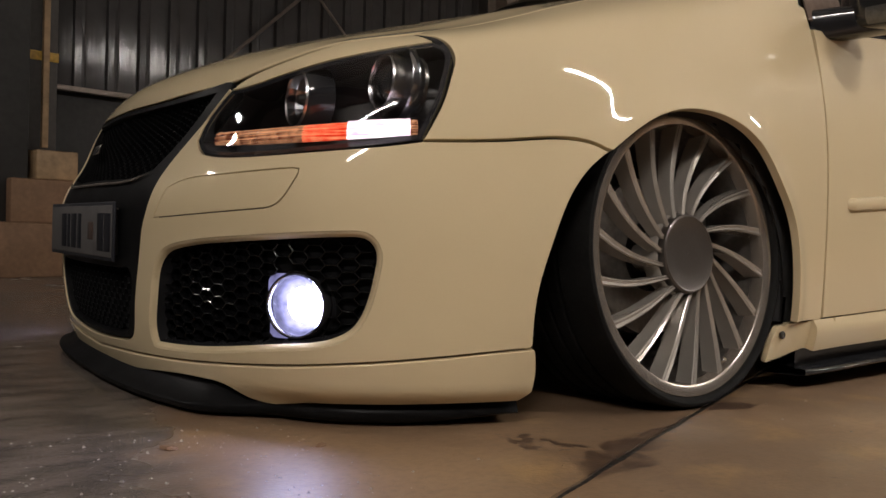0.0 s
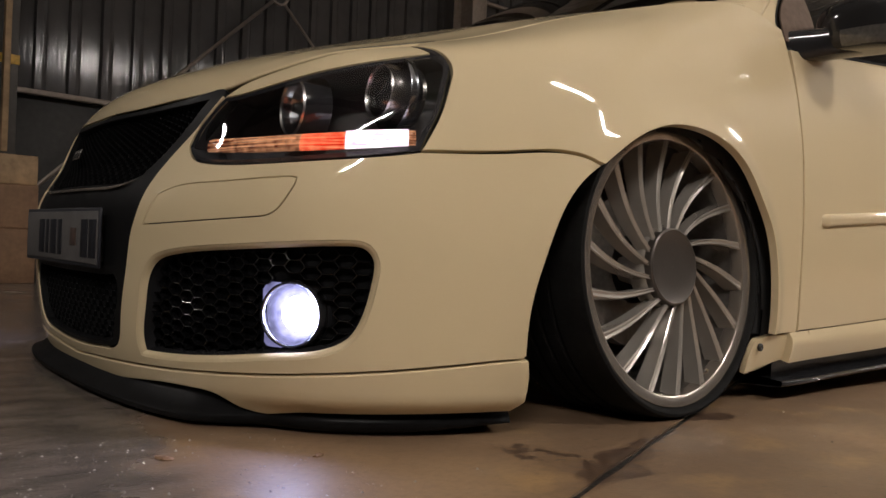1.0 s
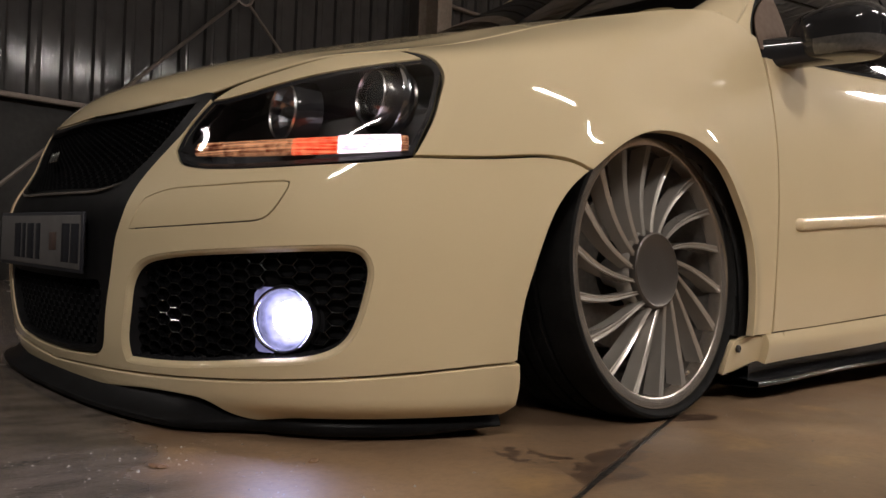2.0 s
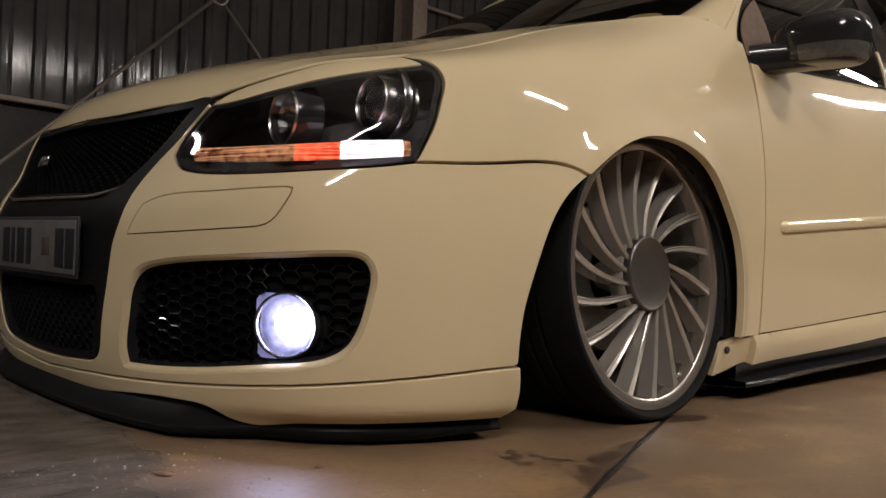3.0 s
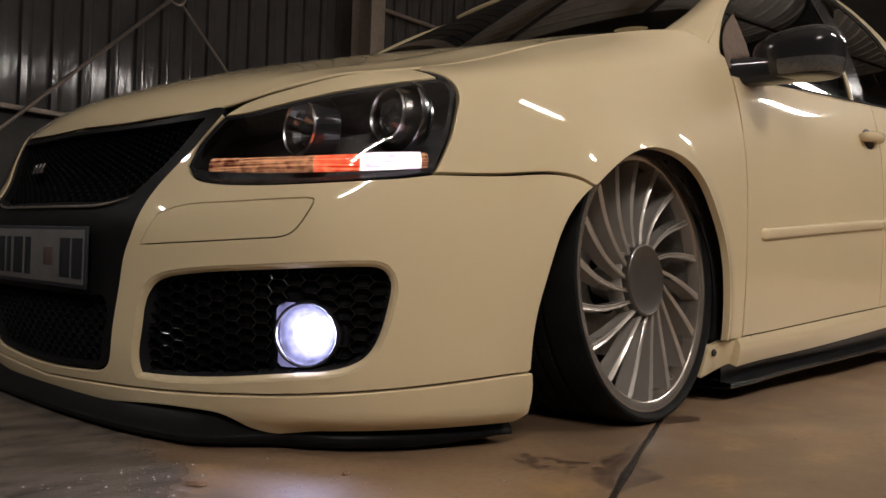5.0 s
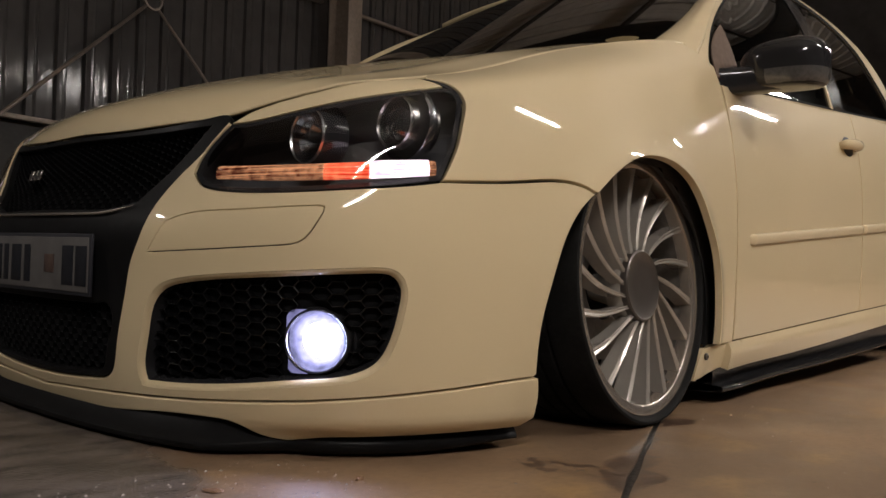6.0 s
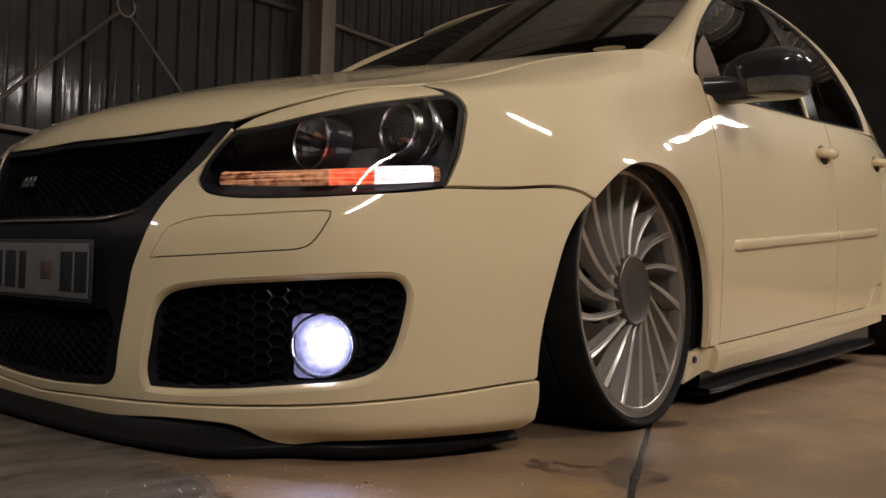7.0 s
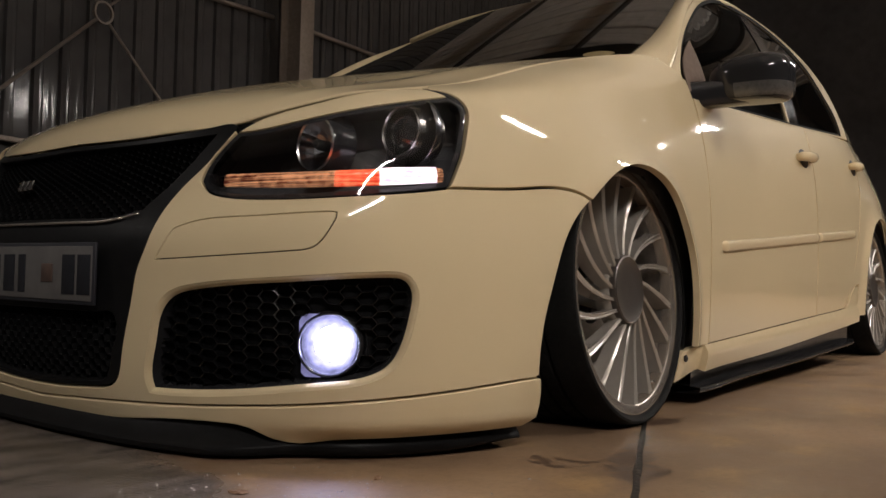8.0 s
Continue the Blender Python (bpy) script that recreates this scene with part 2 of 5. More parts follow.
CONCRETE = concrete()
TAR = material("joint_tar", (0.018, 0.016, 0.014), 0.40, grain=0.3, scale=80, bump=0.002, bump_scale=90)
SHEETING = material("painted_sheeting", (0.082, 0.079, 0.079), 0.10, 0.0, spec=0.22, grain=0.12, scale=7, stain=0.2, stain_scale=0.9, bump=0.0016, bump_scale=1.0)
def upright_waves():
    """The sheeting's dents run up and down: the bump's noise is drawn out along z."""
    nodes, links = SHEETING.node_tree.nodes, SHEETING.node_tree.links
    bump = [n for n in nodes if n.bl_idname == "ShaderNodeBump"][0]
    wave = bump.inputs["Height"].links[0].from_node
    mp = nodes.new("ShaderNodeMapping")
    mp.inputs["Scale"].default_value = (34.0, 34.0, 2.2)
    links.new(nodes["Texture Coordinate"].outputs["Object"], mp.inputs[0])
    links.new(mp.outputs[0], wave.inputs["Vector"])
upright_waves()
RAFTER = material("dark_roof_steel", (0.03, 0.027, 0.025), 0.6, grain=0.2, scale=20)
PERMIT = material("permit_paper", (0.20, 0.15, 0.065), 0.5, grain=0.2, scale=90)
STEEL_POST = material("painted_steel_post", (0.34, 0.285, 0.24), 0.5, 0.1, grain=0.15, scale=30, stain=0.2, stain_scale=2)
GREY_POST = material("grey_post", (0.085, 0.080, 0.076), 0.55, grain=0.15, scale=30, stain=0.2, stain_scale=2)
ROD = material("galvanised_rod", (0.26, 0.22, 0.19), 0.45, 0.4, grain=0.15, scale=40)
BRICKISH = material("dark_painted_dado", (0.028, 0.027, 0.026), 0.6, grain=0.2, scale=30, stain=0.3, stain_scale=2)
TIMBER = material("raw_timber", (0.40, 0.27, 0.15), 0.6, grain=0.25, scale=25, stain=0.25, stain_scale=5)
CARD = material("brown_cardboard", (0.24, 0.14, 0.08), 0.75, grain=0.15, scale=40, stain=0.2, stain_scale=4)
TAPE = material("yellow_tape", (0.62, 0.38, 0.06), 0.45, grain=0.3, scale=40)
CEILING_MAT = material("roof_sheeting", (0.82, 0.79, 0.75), 0.5, 0.0, grain=0.15, scale=8)

# ---- mesh helpers ----
def mesh_of(name, verts, faces, mat, smooth=True, sharp=40):
    me = bpy.data.meshes.new(name)
    me.from_pydata([tuple(map(float, v)) for v in verts], [], [tuple(map(int, f)) for f in faces])
    me.materials.append(mat)
    if smooth:
        me.shade_smooth()
        me.set_sharp_from_angle(angle=radians(sharp))
    return me

def part(name, bm_or_mesh, mat, parent, label=""):
    """Links one mesh as a part under a thing or a part."""
    me = bm_or_mesh
    if isinstance(bm_or_mesh, bmesh.types.BMesh):
        me = bpy.data.meshes.new(name)
        bm_or_mesh.to_mesh(me)
        bm_or_mesh.free()
        me.materials.append(mat)
    ob = new(name, me)
    if parent is not None:
        ob.parent = parent
        ob.matrix_parent_inverse = parent.matrix_world.inverted() if False else Matrix.Identity(4)
    return tagged(ob, label)

def thing(name, label, category, at=None, group="", kind=""):
    ob = new(name)
    ob.empty_display_size = 0.1
    if at is not None:
        ob.matrix_basis = at
    return tagged(ob, label, category, group, kind)

def box(sx, sy, sz, bevel=0.003, at=None, segs=2):
    bm = bmesh.new()
    bmesh.ops.create_cube(bm, size=1.0, matrix=Matrix.Diagonal((sx, sy, sz, 1)))
    if bevel:
        bmesh.ops.bevel(bm, geom=bm.edges[:], offset=bevel, segments=segs, affect="EDGES", profile=0.5)
        for f in bm.faces:
            f.smooth = True
    if at is not None:
        bm.transform(at)
    return bm

def join(*bms):
    """Several pieces of one part in one bmesh."""
    out = bmesh.new()
    for b in bms:
        me = bpy.data.meshes.new("piece")
        b.to_mesh(me)
        b.free()
        out.from_mesh(me)
        bpy.data.meshes.remove(me)
    return out

def lathe(profile, segs=48, axis="y", closed=False, capped=False):
    """Turns (radius, along) points round an axis."""
    bm = bmesh.new()
    rings = []
    for r, a in profile:
        ring = []
        for k in range(segs):
            c, s = math.cos(2 * math.pi * k / segs) * r, math.sin(2 * math.pi * k / segs) * r
            ring.append(bm.verts.new({"y": (c, a, s), "x": (a, c, s), "z": (c, s, a)}[axis]))
        rings.append(ring)
    for i in range(len(rings) - (0 if closed else 1)):
        p, q = rings[i], rings[(i + 1) % len(rings)]
        for k in range(segs):
            f = bm.faces.new((p[k], p[(k + 1) % segs], q[(k + 1) % segs], q[k]))
            f.smooth = True
    if capped:
        for ring in (rings[0], rings[-1]):
            if (ring[0].co - ring[segs // 2].co).length > 1e-5:
                bm.faces.new(ring)
    bmesh.ops.remove_doubles(bm, verts=bm.verts[:], dist=1e-6)
    bmesh.ops.recalc_face_normals(bm, faces=bm.faces[:])
    for e in bm.edges:
        if len(e.link_faces) == 2 and e.calc_face_angle(0) > radians(38):
            e.smooth = False
    return bm

def tube(points, radius, segs=10, closed=False):
    """A round bar along points."""
    bm = bmesh.new()
    pts = [Vector(p) for p in points]
    n = len(pts)
    rings = []
    side = None
    for i, p in enumerate(pts):
        t = (pts[(i + 1) % n if closed else min(i + 1, n - 1)] - pts[(i - 1) % n if closed else max(i - 1, 0)]).normalized()
        if side is None:
            side = t.orthogonal().normalized()
        side = (side - t * side.dot(t)).normalized()
        up = t.cross(side)
        r = radius[i] if isinstance(radius, (list, tuple)) else radius
        rings.append([bm.verts.new(p + side * (math.cos(a) * r) + up * (math.sin(a) * r)) for a in (2 * math.pi * k / segs for k in range(segs))])
    for i in range(n if closed else n - 1):
        p, q = rings[i], rings[(i + 1) % n]
        for k in range(segs):
            bm.faces.new((p[k], p[(k + 1) % segs], q[(k + 1) % segs], q[k])).smooth = True
    if not closed:
        bm.faces.new(rings[0][::-1])
        bm.faces.new(rings[-1])
    return bm

def mirrored(ob, parent):
    """The other side's twin of a part, mirrored across the car's middle plane, with its sub-parts."""
    me = ob.data.copy()
    me.transform(Matrix.Diagonal((1, -1, 1, 1)))
    me.flip_normals()
    twin = new(ob.name.split(".")[0], me)
    twin.parent = parent
    for m in ob.modifiers:
        if m.type == "BEVEL":
            c = twin.modifiers.new(m.name, "BEVEL")
            c.width, c.segments, c.limit_method, c.angle_limit, c.harden_normals = m.width, m.segments, m.limit_method, m.angle_limit, m.harden_normals
    if ob.get("label"):
        twin["label"] = ob["label"]
    for kid in ob.children:
        mirrored(kid, twin)
    return twin

# ---- the hall ----
WALL_AT = pose(-0.17, 4.1, 0, 0, 0, 8.5)   # x along the sheeted wall, -y into the hall

def floor_slabs():
    """Concrete ground in two castings that meet in a grooved joint beside the car."""
    a = Vector((-0.125, -0.907))
    d = Vector((-0.646 + 0.125, -1.127 + 0.907)).normalized()
    n = Vector((-d.y, d.x))
    g = 0.006
    rows = []
    k = 400
    for i in range(k + 1):
        s = -14 + 28 * i / k
        rows.append(a + d * s)
    bm = bmesh.new()
    for sign in (1, -1):
        near = [bm.verts.new((*(p + n * sign * (g + 0.004 * noise.noise((p.x * 14, p.y * 14, sign * 3)))), 0)) for p in rows]
        deep = [bm.verts.new((v.co.x, v.co.y, -0.015)) for v in near]
        far = [bm.verts.new((*(p + n * sign * 16), 0)) for p in rows]
        for i in range(k):
            for p, q in ((near, far), (deep, near)):
                bm.faces.new((p[i], p[i + 1], q[i + 1], q[i]))
    base = [bm.verts.new((*(a + d * sx * 14 + n * sy * 0.02), -0.013)) for sx, sy in ((-1, -1), (1, -1), (1, 1), (-1, 1))]
    bm.faces.new(base)
    bmesh.ops.recalc_face_normals(bm, faces=bm.faces[:])
    for f in bm.faces:
        if f.normal.z < -0.5:
            f.normal_flip()
    return bm

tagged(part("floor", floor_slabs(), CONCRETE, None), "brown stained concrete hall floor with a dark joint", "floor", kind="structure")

def joint_filler():
    bm = bmesh.new()
    a, d = Vector((-0.125, -0.907, 0)), Vector((-0.521, -0.22, 0)).normalized()
    n = Vector((-d.y, d.x, 0))
    rows = []
    for i in range(300):
        p = a + d * (-3 + 6 * i / 299)
        rows.append([bm.verts.new(p + n * s + Vector((0, 0, z + 0.0025 * noise.noise((p.x * 30, p.y * 30, s * 40))))) for s, z in ((-0.012, -0.006), (-0.004, -0.0025), (0.004, -0.0025), (0.012, -0.006))])
    for p, q in zip(rows, rows[1:]):
        for k in range(3):
            bm.faces.new((p[k], q[k], q[k + 1], p[k + 1])).smooth = True
    bmesh.ops.recalc_face_normals(bm, faces=bm.faces[:])
    return bm
tagged(part("joint_filler", joint_filler(), TAR, None), "shiny black tar in the floor joint", "trim", kind="structure")

def sheeting(x0, x1, z0, z1, pitch=0.22):
    """Trapezoidal wall sheeting with narrow deep ribs."""
    bm = bmesh.new()
    prof = []
    n = int((x1 - x0) / pitch)
    for i in range(n):
        x = x0 + i * pitch
        prof += [(x, 0), (x + 0.045, 0.002), (x + 0.060, -0.004), (x + 0.075, 0.002), (x + 0.178, 0.0), (x + 0.184, 0.030), (x + 0.214, 0.030)]
    prof.append((x0 + n * pitch, 0))
    zs = [z0 + (z1 - z0) * k / 6 for k in range(7)]
    grid = [[bm.verts.new((x, y, z)) for z in zs] for x, y in prof]
    for a, b in zip(grid, grid[1:]):
        for k in range(6):
            bm.faces.new((a[k], b[k], b[k + 1], a[k + 1]))
    return bm

wall = part("wall_back", sheeting(-4.98, 10.4, 1.2, 5.6), SHEETING, None)
wall.matrix_basis = WALL_AT
tagged(wall, "dark ribbed steel wall sheeting with soft reflections", "wall", kind="structure")
dado = part("wall_dado", box(16, 0.2, 1.19, 0.004, Matrix.Translation((3.0, 0.16, 0.595))), BRICKISH, None)
dado.matrix_basis = WALL_AT
tagged(dado, "dark painted low wall under the sheeting", "wall", kind="structure")
rail = part("wall_rail", box(15.4, 0.05, 0.035, 0.004, Matrix.Translation((2.7, -0.005, 1.185))), ROD, None)
rail.matrix_basis = WALL_AT
tagged(rail, "pale flashing strip along the sheeting's lower edge", "trim", kind="structure")

def wall_box(name, sx, sy, sz, x, y, z, rz, mat, label):
    ob = part(name, box(sx, sy, sz, 0.01, Matrix.Translation((0, 0, sz / 2))), mat, None)
    ob.matrix_basis = pose(x, y, z, 0, 0, rz)
    return tagged(ob, label, "wall", kind="structure")

wall_box("wall_left", 0.2, 17, 5.8, -9.2, -3.0, 0, 0, SHEETING, "dark painted end wall of the hall")
wall_box("wall_right", 0.2, 22, 5.8, 13.4, -2.0, 0, 0, SHEETING, "dark painted far end wall of the hall")
wall_box("wall_front", 24, 0.2, 5.8, 2.0, -9.6, 0, 0, SHEETING, "dark painted wall opposite the sheeting")
roof = part("ceiling", sheeting(-12, 15, -10, 8, 0.3), CEILING_MAT, None)
roof.matrix_basis = pose(0, 0, 5.5, -90, 0, 0)
tagged(roof, "ribbed metal roof sheeting over the hall", "ceiling", kind="structure")

def i_beam(length, depth, width, web=0.008, flange=0.012):
    """A rolled steel section along x."""
    return join(box(length, web, depth, 0), box(length, width, flange, 0.002, Matrix.Translation((0, 0, depth / 2))), box(length, width, flange, 0.002, Matrix.Translation((0, 0, -depth / 2))))

for x in (-5.0, 0.6, 3.95, 9.0):
    rafter = part("rafter", i_beam(15, 0.32, 0.16), RAFTER, None)
    rafter.matrix_basis = pose(x, -2.2, 5.05, 0, 0, 98.5)
    tagged(rafter, "brown painted steel roof rafter", "beam", group="roof steel", kind="structure")
for k in range(7):
    purlin = part("purlin", box(22, 0.06, 0.14, 0.004), RAFTER, None)
    purlin.matrix_basis = pose(2, -8 + k * 1.9, 5.31, 0, 0, 0)
    tagged(purlin, "brown painted steel roof purlin", "beam", group="roof purlins", kind="structure")

def post_at(name, x, y, z0, z1, depth, width, mat, label):
    bm = i_beam(z1 - z0, depth, width)
    ob = part(name, bm, mat, None)
    ob.matrix_basis = WALL_AT @ pose(x, y, (z0 + z1) / 2, 0, 90, 0) @ pose(0, 0, 0, 90, 0, 0)
    return tagged(ob, label, "post", kind="structure")

post_at("steel_post", 3.92, -0.30, 0, 5.0, 0.23, 0.2, STEEL_POST, "brown painted steel hall post by the sheeting")

def rod_between(name, a, b, r, label):
    ob = part(name, tube([a, [(p + q) / 2 for p, q in zip(a, b)], b], r), ROD, None)
    ob.matrix_basis = WALL_AT
    return tagged(ob, label, "brace", group="wall bracing", kind="structure")

def ring_node():
    return lathe([(0.072, -0.012), (0.088, -0.012), (0.088, 0.012), (0.072, 0.012)], 32, "y", closed=True)

ring = part("brace_ring", ring_node(), ROD, None)
ring.matrix_basis = WALL_AT @ pose(1.88, -0.1, 2.235)
tagged(ring, "steel ring that joins the wall brace rods", "brace", group="wall bracing", kind="structure")
rod_between("brace_rod", (-0.5, -0.1, 0.05), (1.82, -0.1, 2.17), 0.014, "thin steel brace rod before the sheeting")
rod_between("brace_rod", (1.93, -0.1, 2.17), (3.75, -0.1, 0.50), 0.011, "thin steel brace rod before the sheeting")
rod_between("brace_rod", (1.93, -0.1, 2.30), (3.75, -0.1, 3.97), 0.012, "thin steel brace rod before the sheeting")
rod_between("brace_rod", (0.0, -0.1, 3.9), (1.83, -0.1, 2.30), 0.012, "thin steel brace rod before the sheeting")
rod_between("wall_girt", (3.0, -0.06, 2.70), (3.85, -0.06, 2.758), 0.022, "pale steel strut before the sheeting")
rod_between("wall_girt", (4.10, -0.06, 2.765), (7.2, -0.06, 2.86), 0.022, "pale steel strut before the sheeting")

# fluorescent battens: fitting, tubes and the lamp light itself
def batten(at, watts, turn=0, length=1.5):
    """A hung fitting with two tubes; the short ones are wall lights' size."""
    h = length / 2
    root = thing("fluorescent_batten", "white metal ceiling batten with two lit fluorescent tubes", "lamp", pose(*at, 0, 0, turn), group="hall battens")
    part("fitting", join(box(length + 0.06, 0.050, 0.030, 0.005, Matrix.Translation((0, 0, 0.080))), *[box(0.02, 0.105, 0.085, 0.003, Matrix.Translation((x, 0, 0.035))) for x in (-h, h)]), GREY_POST, root)
    for y in (-0.026, 0.026):
        part("tube", tube([(-h + 0.012, y, 0), (0, y, 0), (h - 0.012, y, 0)], 0.013), TUBE, root, "lit white tube")
    for sx in (-0.8 * h, 0.8 * h):
        part("hanger", tube([(sx, 0, 0.09), (sx, 0, 0.5), (sx, 0, 5.53 - at[2])], 0.004, 6), DARK_METAL, root)
    lamp = bpy.data.lights.new("batten_light", "AREA")
    lamp.shape, lamp.size, lamp.size_y, lamp.energy, lamp.color = "RECTANGLE", length, 0.08, watts, LAMP_COLOR
    ob = new("batten_light", lamp)
    ob.matrix_basis = pose(at[0], at[1], at[2] - 0.03, 0, 0, turn)
    return root

for at, turn, watts, *short in LAMPS:
    batten(at, watts, turn, *short)

# stored goods by the low wall
def crate(name, sx, sy, sz, x, y, z, mat, label, category, turn=0):
    root = thing(name, label, category, WALL_AT @ pose(x, y, z, 0, 0, turn), group="")
    part("body", box(sx, sy, sz, 0.006, Matrix.Translation((0, 0, sz / 2))), mat, root)
    part("flap", box(sx * 0.98, sy * 0.48, 0.006, 0.001, Matrix.Translation((0, -sy * 0.245, sz + 0.003))), mat, root)
    part("flap", box(sx * 0.98, sy * 0.48, 0.006, 0.001, Matrix.Translation((0, sy * 0.245, sz + 0.003))), mat, root)
    return root

# ---- the car's body surface ----
# natural cubic spline through rows of values
def spline(ts, vals):
    ts, vals = np.asarray(ts, float), np.asarray(vals, float)
    n, h = len(ts), np.diff(ts)
    a, b = np.eye(n), np.zeros_like(vals)
    for i in range(1, n - 1):
        a[i, i - 1], a[i, i], a[i, i + 1] = h[i - 1], 2 * (h[i - 1] + h[i]), h[i]
        b[i] = 6 * ((vals[i + 1] - vals[i]) / h[i] - (vals[i] - vals[i - 1]) / h[i - 1])
    m = np.linalg.solve(a, b)
    def at(t):
        t = np.asarray(t, float)
        i = np.clip(np.searchsorted(ts, t) - 1, 0, n - 2)
        p, q, d = ts[i + 1] - t, t - ts[i], h[i]
        if vals.ndim > 1:
            p, q, d = p[..., None], q[..., None], d[..., None]
        return (m[i] * p ** 3 + m[i + 1] * q ** 3) / (6 * d) + (vals[i] / d - m[i] * d / 6) * p + (vals[i + 1] / d - m[i + 1] * d / 6) * q
    return at

# the body's outline in plan at bumper height, from the middle of the nose round to the tail
PLAN = [(-0.935, 0.15), (-0.937, 0.0), (-0.930, -0.2), (-0.908, -0.369), (-0.862, -0.53), (-0.787, -0.673), (-0.687, -0.757), (-0.55, -0.818),
        (-0.323, -0.872), (0.0, -0.881), (0.45, -0.859), (1.0, -0.861), (2.1, -0.868), (2.58, -0.872), (2.95, -0.83),
        (3.14, -0.72), (3.22, -0.5), (3.25, -0.25), (3.26, 0.0), (3.26, 0.15)]
_p = np.array(PLAN)
_c = np.concatenate([[0], np.cumsum(np.linalg.norm(np.diff(_p, axis=0), axis=1))])
_c -= _c[1]
plan_at = spline(_c, _p)
TAIL = _c[-2]
def plan_u(x, y):
    us = np.linspace(0, TAIL, 4000)
    return us[np.argmin(np.linalg.norm(plan_at(us) - (x, y), axis=1))]
# stations along the outline: inward offset and height of nine rows, from the bumper's bottom to the bonnet gap or window line
ROWS_V = np.arange(9)
STATIONS = [
    ((-0.937, 0.0), (.045, .018, .004, .0, .004, .035, .052, .067, .085), (.03, .11, .20, .29, .37, .44, .487, .528, .560)),
    ((-0.908, -0.369), (.04, .016, .004, .0, .004, .040, .062, .078, .090), (.03, .11, .20, .29, .37, .44, .491, .536, .568)),
    ((-0.787, -0.673), (.035, .014, .004, .0, .004, .028, .055, .085, .130), (.03, .11, .20, .29, .38, .455, .53, .590, .630)),
    ((-0.55, -0.818), (.025, .009, .003, .0, .006, .022, .046, .075, .150), (.03, .11, .20, .30, .40, .50, .585, .638, .669)),
    ((-0.323, -0.872), (.022, .008, .002, .0, .004, .016, .040, .085, .180), (.03, .11, .20, .32, .43, .54, .63, .695, .735)),
    ((0.0, -0.882), (.022, .008, .002, .0, .002, .014, .046, .094, .172), (.03, .11, .20, .33, .46, .58, .69, .775, .825)),
    ((0.28, -0.868), (.03, .010, .003, .001, .002, .010, .032, .068, .117), (.03, .11, .195, .32, .445, .57, .688, .797, .882)),
    ((0.45, -0.856), (.05, .018, .006, .001, .001, .008, .022, .052, .098), (.03, .11, .19, .31, .43, .55, .67, .788, .885)),
    ((1.0, -0.862), (.05, .018, .006, .001, .001, .006, .020, .052, .095), (.03, .11, .20, .32, .44, .56, .69, .82, .920)),
    ((2.1, -0.868), (.05, .018, .006, .001, .001, .006, .020, .052, .098), (.03, .12, .22, .34, .47, .60, .74, .88, .990)),
    ((2.58, -0.872), (.03, .012, .004, .001, .004, .016, .048, .105, .170), (.06, .15, .25, .37, .50, .63, .76, .90, 1.00)),
    ((3.14, -0.72), (.04, .012, .004, .001, .010, .035, .080, .150, .230), (.10, .18, .27, .38, .50, .63, .76, .90, 1.00)),
    ((3.26, 0.0), (.04, .012, .004, .001, .02, .035, .055, .090, .130), (.10, .18, .27, .38, .50, .63, .76, .90, 1.00)),
]
_su = [plan_u(*s[0]) for s in STATIONS]
_su = np.array([-0.3] + _su + [TAIL + 0.3])
_so = spline(_su, np.array([STATIONS[0][1]] + [s[1] for s in STATIONS] + [STATIONS[-1][1]]))
_sz = spline(_su, np.array([STATIONS[0][2]] + [s[2] for s in STATIONS] + [STATIONS[-1][2]]))
ARCH = ((-0.087, 0.20, 0.349), (2.52, 0.26, 0.352))
def shell(u, v, depth=0.0):
    """Points of the left body side: u metres along the plan outline, v rows up; depth: metres inward."""
    u, v = np.atleast_1d(np.asarray(u, float)), np.atleast_1d(np.asarray(v, float))
    offs, zs = _so(u), _sz(u)
    k = len(ROWS_V)
    # cubic through the nine rows, by a shared matrix
    w = spline(ROWS_V, np.eye(k))(v)
    off, z = (w * offs).sum(1), (w * zs).sum(1)
    p = plan_at(u)
    e = 1e-3
    t = plan_at(u + e) - plan_at(u - e)
    t /= np.linalg.norm(t, axis=1)[:, None]
    n = np.stack([-t[:, 1], t[:, 0]], 1)       # inward
    n = np.where((n @ np.array([0.0, 1.0]) < -2)[:, None], -n, n)
    xy = p + n * off[:, None]
    for ax, az, r in ARCH:
        d = np.hypot(xy[:, 0] - ax, z - az) - r
        bump = 0.012 * np.exp(-(np.maximum(d, 0) / 0.038) ** 2) * (xy[:, 1] < -0.6)
        xy = xy - n * bump[:, None]
    q = np.column_stack([xy, z])
    if np.any(depth):
        q = q + shell_in(u, v) * np.asarray(depth).reshape(-1, 1)
    return q
def shell_in(u, v):
    e = 2e-3
    a = shell(u + e, v) - shell(u - e, v)
    b = shell(u, np.minimum(v + 5 * e, 8)) - shell(u, np.maximum(v - 5 * e, 0))
    n = np.cross(b, a)
    return n / np.linalg.norm(n, axis=1)[:, None]

def v_at(u, z):
    """The row at which the body surface reaches a height."""
    vs = np.linspace(0, 8, 400)
    return float(np.interp(z, shell(np.full(400, u), vs)[:, 2], vs))

def shell_full(u, v):
    """The same surface across the nose, with u below nought on the right-hand side."""
    u = np.atleast_1d(np.asarray(u, float))
    p = shell(np.abs(u), v)
    p[:, 1] *= np.where(u < 0, -1, 1)
    return p

ROW = 0.085     # metres a row of the body surface is high, about

